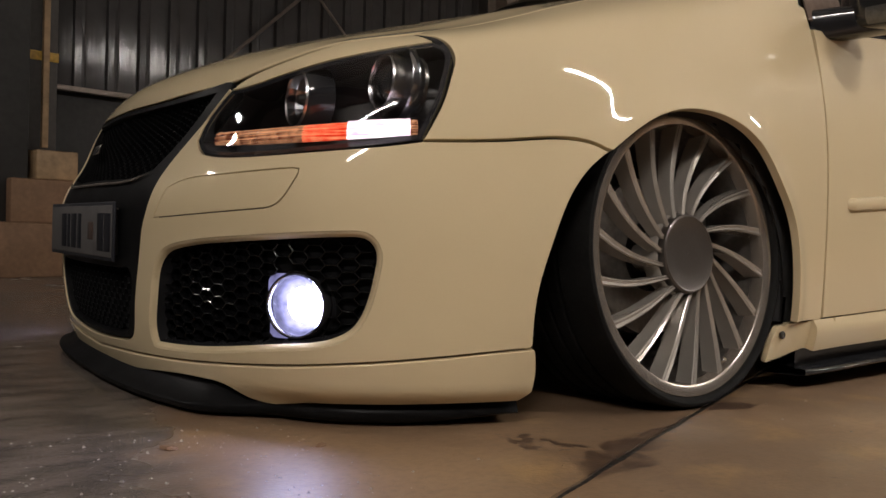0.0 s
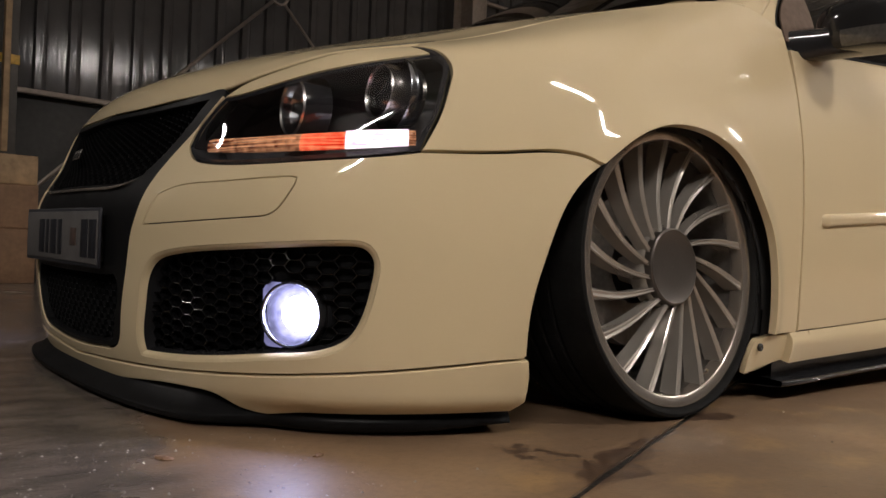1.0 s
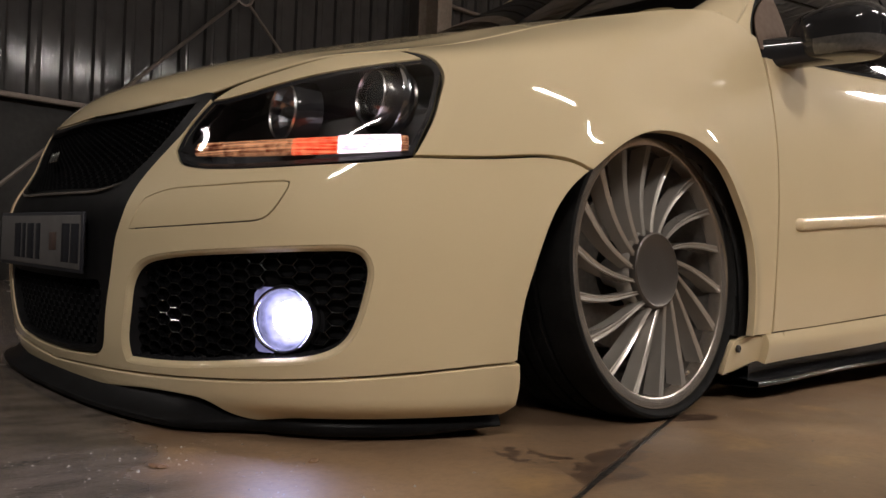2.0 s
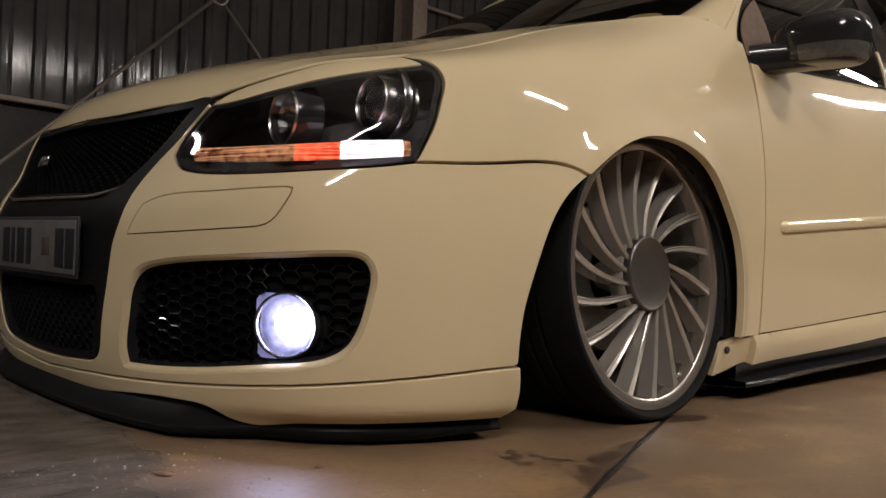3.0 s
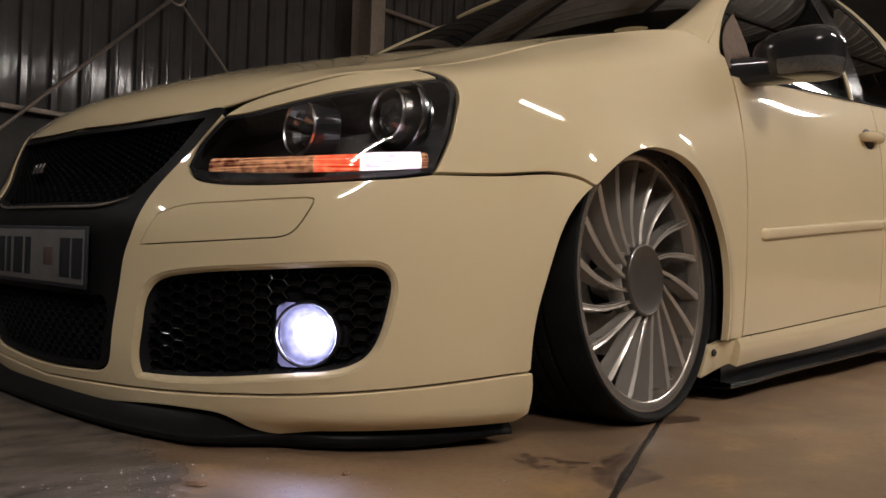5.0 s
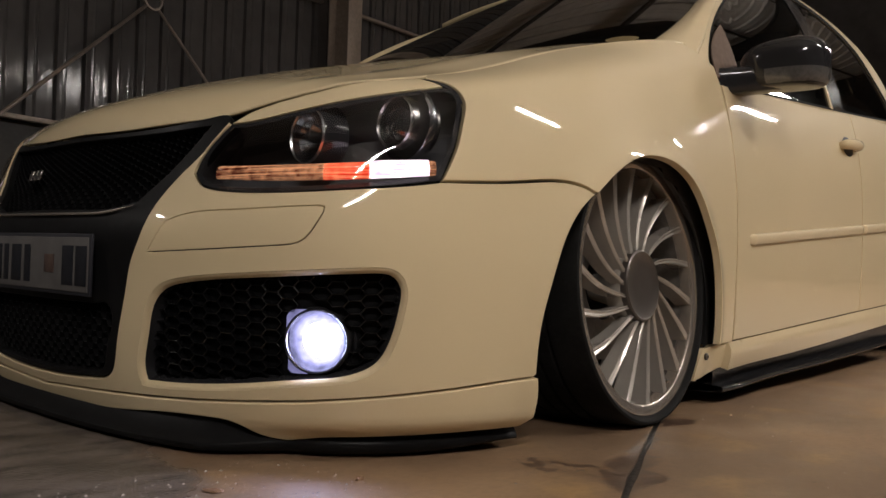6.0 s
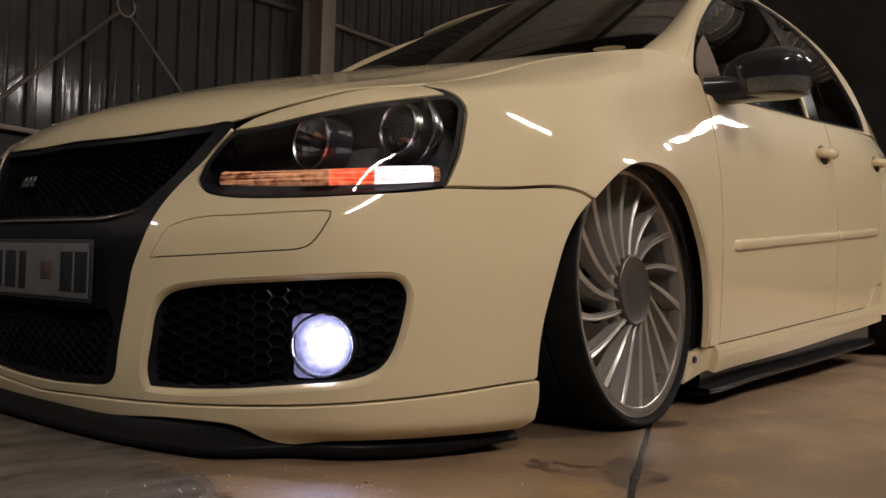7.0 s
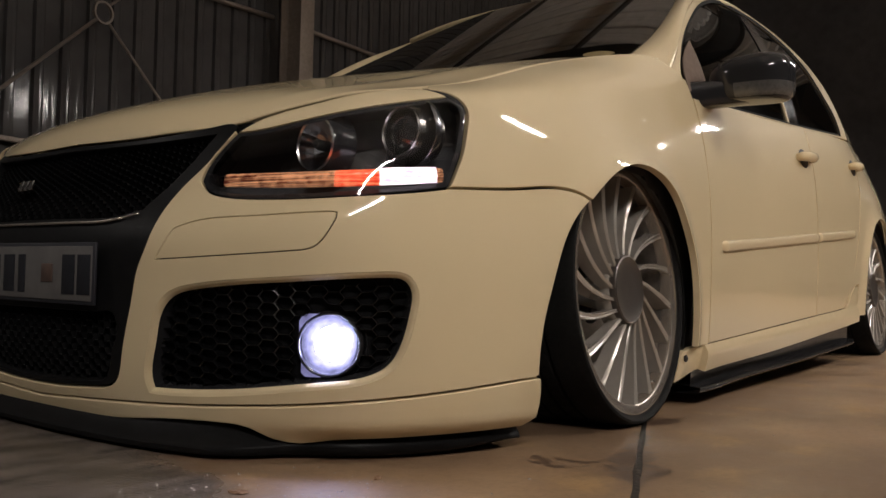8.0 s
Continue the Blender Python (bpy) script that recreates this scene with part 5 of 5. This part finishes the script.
def c_pillar():
    """The broad pillar that turns in from the side windows to the rear window."""
    ts, qs = np.linspace(0, 1, 14), np.linspace(0, 1, 12)
    a = spline([0, 0.35, 0.7, 1.0], [(2.085, 0.921), (2.045, 1.03), (1.975, 1.14), (1.895, 1.217)])(ts)
    a = side_surf(a[:, 0], a[:, 1])
    b = spline([0, 0.5, 1.0], [(3.06, -0.63, 0.985), (2.80, -0.58, 1.08), (2.50, -0.52, 1.150)])(ts)
    return np.stack([a + (b - a) * q + np.array([0, -0.012, 0.02]) * math.sin(math.pi * q) for q in qs], 1)
sheet("c_pillar", c_pillar(), PAINT, car)
seal = band("window_seal", grown(dlo_ring, 0.0015, (1, 1)), grown(dlo_ring, -0.008, (1, 1)), -0.001, 0.004, RUBBER_SEAL, car, surf=side_surf, steps=3)
glass = skin("side_window", grown(dlo_ring, -0.003, (1, 1)), GLASS_DARK, car, surf=side_surf, flat=(1, 1), cell=0.05, depth=0.007, flange=0.0, label="dark tinted side window glass")
glass.visible_shadow = False
pb = ring_of([[(1.288, 0.868), (1.40, 0.876)], [(1.40, 0.876), (1.39, 1.08), (1.40, 1.285)], [(1.40, 1.285), (1.29, 1.285)], [(1.29, 1.285), (1.265, 1.08), (1.288, 0.868)]], 0.02, (1, 1))
skin("b_pillar", pb, BLACK_GLOSS, car, surf=side_surf, flat=(1, 1), cell=0.03, depth=0.004, flange=0.006)
# cream strip stands in for the highlight along the B-pillar's lower edge
edge_strip = ring_of([[(1.266, 0.866), (1.285, 0.868)], [(1.285, 0.868), (1.274, 0.93), (1.268, 0.985)], [(1.268, 0.985), (1.255, 0.985)], [(1.255, 0.985), (1.258, 0.93), (1.266, 0.866)]], 0.012, (1, 1))
skin("window_post", edge_strip, PAINT, car, surf=side_surf, flat=(1, 1), cell=0.02, depth=0.002, flange=0.006, label="slim cream strip painted for the B-pillar's lit lower edge")

def roof_grid():
    xs, qs = np.linspace(0, 1, 40), np.linspace(-1, 1, 33)
    top = spline([0, 0.12, 0.3, 0.5, 0.75, 1.0], [(0.83, 1.304), (1.04, 1.335), (1.4, 1.358), (1.8, 1.355), (2.3, 1.325), (2.80, 1.290)])
    edge = spline([0, 0.12, 0.3, 0.5, 0.75, 1.0], [(0.87, -0.57, 1.270), (1.04, -0.610, 1.279), (1.42, -0.604, 1.316), (1.80, -0.60, 1.262), (2.15, -0.575, 1.200), (2.5, -0.52, 1.15)])
    t, e = top(xs), edge(xs)
    out = np.zeros((40, 33, 3))
    for j, q in enumerate(qs):
        k = abs(q) ** 2.6
        out[:, j, 0] = t[:, 0] + (e[:, 0] - t[:, 0]) * q * q
        out[:, j, 1] = -e[:, 1] * q
        out[:, j, 2] = t[:, 1] + (e[:, 2] - t[:, 1]) * k
    return out
roof_panel = sheet("roof", roof_grid(), PAINT, car, thick=0.012)
def rear_screen():
    bs, qs = np.linspace(0, 1, 16), np.linspace(-1, 1, 21)
    out = np.zeros((16, 21, 3))
    for i, b in enumerate(bs):
        for j, q in enumerate(qs):
            ye = 0.52 + 0.10 * b
            out[i, j] = (2.79 + 0.36 * b - 0.29 * q * q * (1 - 0.7 * b), ye * q, 1.288 - 0.31 * b - 0.14 * q * q * (1 - b))
    return out
sheet("rear_window", rear_screen(), GLASS_DARK, car, "dark rear window glass")

# cabin: dashboard, seats and wheel dimly seen through the glass
cabin = part("dashboard", box(0.55, 1.30, 0.22, 0.06, Matrix.Translation((0.62, 0, 0.80)), 4), CLOTH, car, "dark dashboard")
part("cabin_floor", box(2.3, 1.36, 0.1, 0.02, Matrix.Translation((1.6, 0, 0.28))), CLOTH, car)
for y in (-0.36, 0.36):
    seat = part("seat", join(box(0.5, 0.48, 0.18, 0.06, Matrix.Translation((1.35, y, 0.5)), 3), box(0.16, 0.48, 0.62, 0.06, pose(1.66, y, 0.82, 0, 14, 0), 3), box(0.10, 0.26, 0.18, 0.04, pose(1.78, y, 1.20, 0, 10, 0), 3)), CLOTH, car, "dark cloth front seat")
part("steering_wheel", join(tube([(0.95 + 0.05 * math.sin(a), 0.36 + 0.18 * math.cos(a), 0.93 + 0.17 * math.sin(a)) for a in np.linspace(0, 2 * math.pi, 36, endpoint=False)], 0.014, 8, True), box(0.03, 0.30, 0.05, 0.01, pose(0.95, 0.36, 0.93))), BLACK_MATT, car, "dark steering wheel")
def permit():
    """A small oval sticker low in the corner of the windscreen."""
    rows = []
    for r in (0.02, 0.5, 1.0):
        a = np.linspace(0, 2 * math.pi, 28)
        rows.append(on_screen(0.105 + 0.035 * r * np.sin(a), -0.60 + 0.034 * r * np.cos(a)) + np.array([0, 0, 0.003]))
    return np.array(rows)
sheet("licence_disc", permit(), PERMIT, car, "small oval cream permit on the windscreen")

# door mirror
def mirror_shell(lower=False):
    """A rounded mirror housing with upright lower faces; lower: the smoked strip that wraps its bottom."""
    bm = bmesh.new()
    bmesh.ops.create_uvsphere(bm, u_segments=56, v_segments=48, radius=1.0)
    k = 1.015 if lower else 1.0
    power = lambda t, p: math.copysign(abs(t) ** p, t)
    for v in bm.verts:
        x, y, z = v.co
        r = math.hypot(x, y)
        c, d = (x / r, y / r) if r > 1e-6 else (1.0, 0.0)
        r = r ** (0.70 if z > 0 else 0.22)
        x, y, z = power(c, 0.8) * r * k, power(d, 0.72) * r * k, power(z, 0.72 if z > 0 else 0.5)
        x = x * (1.0 if x < 0 else 0.45)
        z = z * (1 - 0.10 * y) - 0.04 * y
        v.co = (0.545 + x * 0.085, -0.908 + y * 0.110, 0.858 + (z * 0.062 if z > 0 else z * 0.066))
    if lower:
        bmesh.ops.delete(bm, geom=[v for v in bm.verts if v.co.z > 0.836 or v.co.z < 0.797 or v.co.y > -0.876 or v.co.x > 0.56], context="VERTS")
    for f in bm.faces:
        f.smooth = True
    return bm
mirror = part("door_mirror", mirror_shell(), BLACK_GLOSS, car, "gloss black door mirror with a slim indicator")
def mirror_arm():
    """The flat bracket that runs out from the window corner into the housing."""
    rows = []
    for f in np.linspace(0, 1, 9):
        x, y, z = 0.428 + 0.125 * f, -0.745 - 0.165 * f, 0.804 + 0.022 * f
        half, tall = 0.030 + 0.010 * f, 0.038 - 0.006 * f
        ring = []
        for a in np.linspace(0, 2 * math.pi, 29):
            c, d = math.cos(a), math.sin(a)
            ring.append((x + math.copysign(abs(c) ** 0.45, c) * half, y + 0.55 * math.copysign(abs(c) ** 0.45, c) * half, z + math.copysign(abs(d) ** 0.6, d) * tall))
        rows.append(ring)
    return np.array(rows)
sheet("mirror_arm", mirror_arm(), BLACK_GLOSS, mirror)
part("mirror_indicator", mirror_shell(True), SMOKED_STRIP, mirror, "smoked indicator strip")
sail_ring = ring_of([[(0.402, 0.815), (0.545, 0.826)], [(0.545, 0.826), (0.542, 0.90), (0.522, 0.985)], [(0.522, 0.985), (0.46, 0.945), (0.405, 0.88), (0.402, 0.815)]], 0.01, (1, 1))
skin("mirror_sail", sail_ring, SAIL, car, surf=side_surf, flat=(1, 1), cell=0.02, depth=0.002, flange=0.004, label="brown triangle in the side window's front corner")

# mirror every left-hand part to the right
for ob in [o for o in car.children if o.name.split(".")[0] in ("splitter", "fog_grille", "headlight", "eyelid", "corner_seal", "front_wing", "front_door", "rear_door", "sill", "sill_cap",
           "side_blade", "rear_quarter", "rear_bumper", "tailgate", "inner_body", "arch_liner", "a_pillar", "c_pillar", "side_frame", "window_seal", "side_window", "b_pillar", "window_post", "door_mirror", "mirror_sail")]:
    mirrored(ob, car)
twin = mirrored(fog, car)
twin.matrix_basis = Matrix.Translation(fog_lamp_at * Vector((1, -1, 1))) @ pose(0, 0, 0, 0, 0, -34)

# number plate with plain bars for its characters
PY = 0.025
plate = part("number_plate", box(0.006, 0.535, 0.112, 0.002, Matrix.Translation((-0.940, PY, 0.300)), 2), PLATE_RIM, car, "white number plate with dark characters")
part("plate_face", box(0.003, 0.520, 0.098, 0.001, Matrix.Translation((-0.9435, PY, 0.300))), PLATE_WHITE, plate)
for y, w in ((-0.212, 0.042), (-0.160, 0.042), (0.010, 0.026), (0.060, 0.042), (0.108, 0.020), (0.152, 0.042)):
    part("character_bar", box(0.002, w, 0.072, 0.0005, Matrix.Translation((-0.9455, y, 0.298))), PLATE_INK, plate)
part("emblem", box(0.002, 0.040, 0.034, 0.0005, Matrix.Translation((-0.9455, -0.085, 0.300))), FLAG, plate)
part("plate_holder", box(0.02, 0.48, 0.09, 0.004, Matrix.Translation((-0.930, PY, 0.300))), BLACK_MATT, plate)

# wheels
R_LIP, R_BARREL = 0.268, 0.243
def spoke():
    """One swept blade: a narrow crest in front, side walls flaring back into the rim."""
    n = 16
    rows = []
    a0, a1 = math.radians(-13), math.radians(13)
    root, tip = Vector((0.072 * math.sin(a0), 0.072 * math.cos(a0))), Vector((0.249 * math.sin(a1), 0.249 * math.cos(a1)))
    along = (tip - root).normalized()
    side_way = Vector((along.y, -along.x))
    for i in range(n):
        f = i / (n - 1)
        c = root + (tip - root) * f - side_way * 0.009 * math.sin(math.pi * f)
        crest = 0.0028 + 0.0026 * f
        w = 0.0046 + 0.0050 * f ** 1.1
        front = 0.004 + 0.006 * math.sin(math.pi * f ** 0.8)
        back = front + 0.024 + 0.012 * f
        cs = [(-w * 1.15, back), (-w * 0.80, front + 0.012), (-crest * 1.5, front + 0.0022), (-crest, front), (0.0, front + 0.0026), (crest, front), (crest * 1.5, front + 0.0022), (w * 0.80, front + 0.012), (w * 1.15, back)]
        rows.append([(c.x + side_way.x * t, d, c.y + side_way.y * t) for t, d in cs])
    verts = [p for row in rows for p in row]
    k = 9
    faces = [(i * k + j, (i + 1) * k + j, (i + 1) * k + (j + 1) % k, i * k + (j + 1) % k) for i in range(n - 1) for j in range(k)]
    faces += [tuple(range(k))[::-1], tuple((n - 1) * k + j for j in range(k))]
    me = mesh_of("spoke", verts, faces, SILVER, sharp=24)
    bm = bmesh.new()
    bm.from_mesh(me)
    bmesh.ops.recalc_face_normals(bm, faces=bm.faces[:])
    bm.to_mesh(me)
    bm.free()
    return me

def tyre():
    prof = [(0.2690, 0.006), (0.2705, -0.001), (0.2745, -0.007), (0.2800, -0.010), (0.2850, -0.008), (0.2880, 0.000), (0.2893, 0.012), (0.2893, 0.040)]
    y = 0.040
    for k in range(4):
        prof += [(0.288, y + 0.024), (0.281, y + 0.025), (0.281, y + 0.031), (0.2875, y + 0.032)]
        y += 0.034
    prof += [(0.286, 0.200), (0.280, 0.212), (0.266, 0.222), (0.245, 0.215)]
    return lathe(prof, 96, "y")

def tread_blocks():
    """Cross grooves cut as dark sipes between raised shoulder blocks."""
    bm = bmesh.new()
    for k in range(64):
        a = 2 * math.pi * k / 64
        for y0, y1 in ((0.030, 0.062), (0.074, 0.096), (0.108, 0.130), (0.142, 0.164)):
            m = pose(0, 0, 0, 0, math.degrees(a), 0) @ Matrix.Translation((0, (y0 + y1) / 2, 0.2875)) @ pose(0, 0, 0, 0, 0, 12)
            b = bmesh.ops.create_cube(bm, size=1.0, matrix=m @ Matrix.Diagonal((0.0245, y1 - y0, 0.0025, 1)))
    return bm

def wheel(at, camber, toe, group_name):
    w = part("wheel", lathe([(R_LIP, 0.000), (R_LIP + 0.002, 0.003), (R_LIP, 0.008), (0.262, 0.012), (0.250, 0.2), (0.243, 0.2), (R_BARREL, 0.05), (0.2455, 0.012), (0.2475, 0.004), (0.251, 0.0015)], 96, "y", closed=True), POLISHED, car, "deep silver alloy wheel with eighteen swept spokes")
    part("tyre", tyre(), RUBBER, w, "stretched black low-profile tyre")
    part("tread", tread_blocks(), RUBBER, w)
    me = spoke()
    for k in range(18):
        s = new("spoke", me)
        s.parent = w
        s.matrix_basis = pose(0, 0.002, 0, 0, 20 * k + 6, 0)
    part("barrel", lathe([(0.2435, 0.03), (0.241, 0.05), (0.225, 0.10), (0.222, 0.19), (0.228, 0.195), (0.24, 0.19)], 64, "y"), DISC_METAL, w, "dull steel-grey rim barrel")
    part("hub", lathe([(0.080, 0.014), (0.083, 0.020), (0.080, 0.05), (0.05, 0.06), (0.03, 0.12), (0.001, 0.12)], 48, "y"), SILVER, w)
    part("centre_cap", lathe([(0.001, 0.0055), (0.035, 0.005), (0.066, 0.003), (0.071, 0.001), (0.0745, 0.003), (0.076, 0.010), (0.076, 0.03)], 56, "y"), CAP_METAL, w, "flat grey-brown centre cap")
    part("valve", tube([(0.10, 0.03, -0.222), (0.102, 0.015, -0.212), (0.103, 0.005, -0.205)], 0.004, 8), CHROME, w)
    for k in range(5):
        a = math.radians(72 * k + 20)
        part("wheel_bolt", lathe([(0.010, 0.055), (0.010, 0.045), (0.006, 0.042), (0.001, 0.042)], 12, "y"), DARK_METAL, w).matrix_basis = Matrix.Translation((0.056 * math.cos(a), 0, 0.056 * math.sin(a)))
    w.matrix_basis = pose(*at, camber, 0, toe)
    disc = part("brake_disc", lathe([(0.155, 0.10), (0.155, 0.125), (0.07, 0.125), (0.07, 0.10)], 64, "y", closed=True), DISC_METAL, car, "worn steel brake disc")
    disc.matrix_basis = w.matrix_basis
    cal = part("brake_caliper", box(0.09, 0.07, 0.17, 0.012, Matrix.Translation((0.125, 0.115, 0.03)), 3), DARK_METAL, car, "dark brake caliper")
    cal.matrix_basis = w.matrix_basis
    return w

CAMBER = -5.0
wheel((-0.042, -0.838, 0.2905), CAMBER, 1.5, "front")
wheel((2.52, -0.845, 0.292), CAMBER, 0, "rear")
for x, y in ((-0.042, 0.838), (2.52, 0.845)):
    for ob in [o for o in car.children if o.name.split(".")[0] in ("wheel", "brake_disc", "brake_caliper") and abs(o.location.x - x) < 0.01 and o.location.y < 0]:
        c = copy_thing(ob, pose(x, y, ob.location.z, 0, 0, 180) @ pose(0, 0, 0, CAMBER, 0, 0))

# ---- goods by the low wall, and things on the floor ----
col = part("dark_column", box(0.34, 0.3, 5.2, 0.006, Matrix.Translation((0, 0, 2.6))), BRICKISH, None)
col.matrix_basis = WALL_AT @ pose(-0.56, -0.45, 0)
tagged(col, "black painted hall column", "column", kind="structure")
post = part("grey_post", box(0.185, 0.12, 5.2, 0.006, Matrix.Translation((0, 0, 2.6))), GREY_POST, None)
post.matrix_basis = WALL_AT @ pose(-0.275, -0.38, 0)
tagged(post, "grey steel post wrapped with yellow tape", "post", kind="structure")
tape = part("tape_band", box(0.195, 0.13, 0.055, 0.002), TAPE, None)
tape.matrix_basis = WALL_AT @ pose(-0.275, -0.38, 1.29)
tagged(tape, "creased yellow tape round the grey post", "tape")
pole = part("timber_pole", box(0.036, 0.036, 2.6, 0.004, Matrix.Translation((0, 0, 1.3))), TIMBER, None)
pole.matrix_basis = WALL_AT @ pose(-0.272, -0.50, 0.745, 0, 0, 0)
tagged(pole, "pale timber batten standing on a box", "batten")
crate("cardboard_box", 0.46, 0.34, 0.30, -0.40, -0.58, 0.0, CARD, "brown cardboard box on the floor", "box", 3)
crate("cardboard_box", 0.36, 0.30, 0.24, -0.32, -0.56, 0.306, CARD, "dusty brown cardboard box on another box", "box", -4)
crate("timber_box", 0.235, 0.20, 0.16, -0.245, -0.54, 0.556, TIMBER, "pale timber box on stacked cartons", "box", 2)

def flake(at, size, mat, label, seed):
    """A crumpled scrap lying on the floor."""
    random.seed(seed)
    bm = bmesh.new()
    bmesh.ops.create_icosphere(bm, subdivisions=2, radius=1.0)
    for v in bm.verts:
        k = 0.75 + 0.5 * random.random()
        v.co = (v.co.x * size * k, v.co.y * size * 0.6 * k, max(v.co.z * size * 0.3 * k, -size * 0.1) + size * 0.1)
    ob = part("debris", bm, mat, None)
    ob.matrix_basis = pose(*at, 0, 0, seed * 40)
    return tagged(ob, label, "debris")
flake((-0.975, -0.685, 0.0), 0.014, CARD, "crumpled brown scrap on the concrete", 3)
flake((-0.780, -0.772, 0.0), 0.010, CARD, "flat brown flake on the concrete", 5)

def grit():
    """Loose grit and chips strewn on the concrete ahead of the car, most of them painted sparkle."""
    random.seed(11)
    verts, faces = [], []
    for k in range(760):
        if k < 640:
            x, y = random.uniform(-1.25, -0.78), random.uniform(-1.15, -0.55)
        else:
            x, y = random.uniform(-0.9, 0.6), random.uniform(-1.5, -0.9)
        r = random.choice((0.0006, 0.0006, 0.0008, 0.0008, 0.001, 0.0012, 0.0016, 0.0024))
        b = len(verts)
        a0 = random.uniform(0, 6.28)
        for j in range(4):
            a = a0 + j * math.pi / 2
            verts.append((x + math.cos(a) * r * random.uniform(0.7, 1.5), y + math.sin(a) * r * random.uniform(0.7, 1.5), 0.0002))
        verts.append((x, y, r * random.uniform(0.6, 1.3)))
        faces += [(b + j, b + (j + 1) % 4, b + 4) for j in range(4)]
    return mesh_of("floor_grit", verts, faces, GRIT_SPARKLE, smooth=False)
GRIT_SPARKLE = material("pale_grit", (0.42, 0.38, 0.34), 0.25, grain=0.5, scale=300)
tagged(part("floor_grit", grit(), GRIT_SPARKLE, None), "pale loose grit and added sparkle specks strewn over the concrete", "grit", kind="stuff")
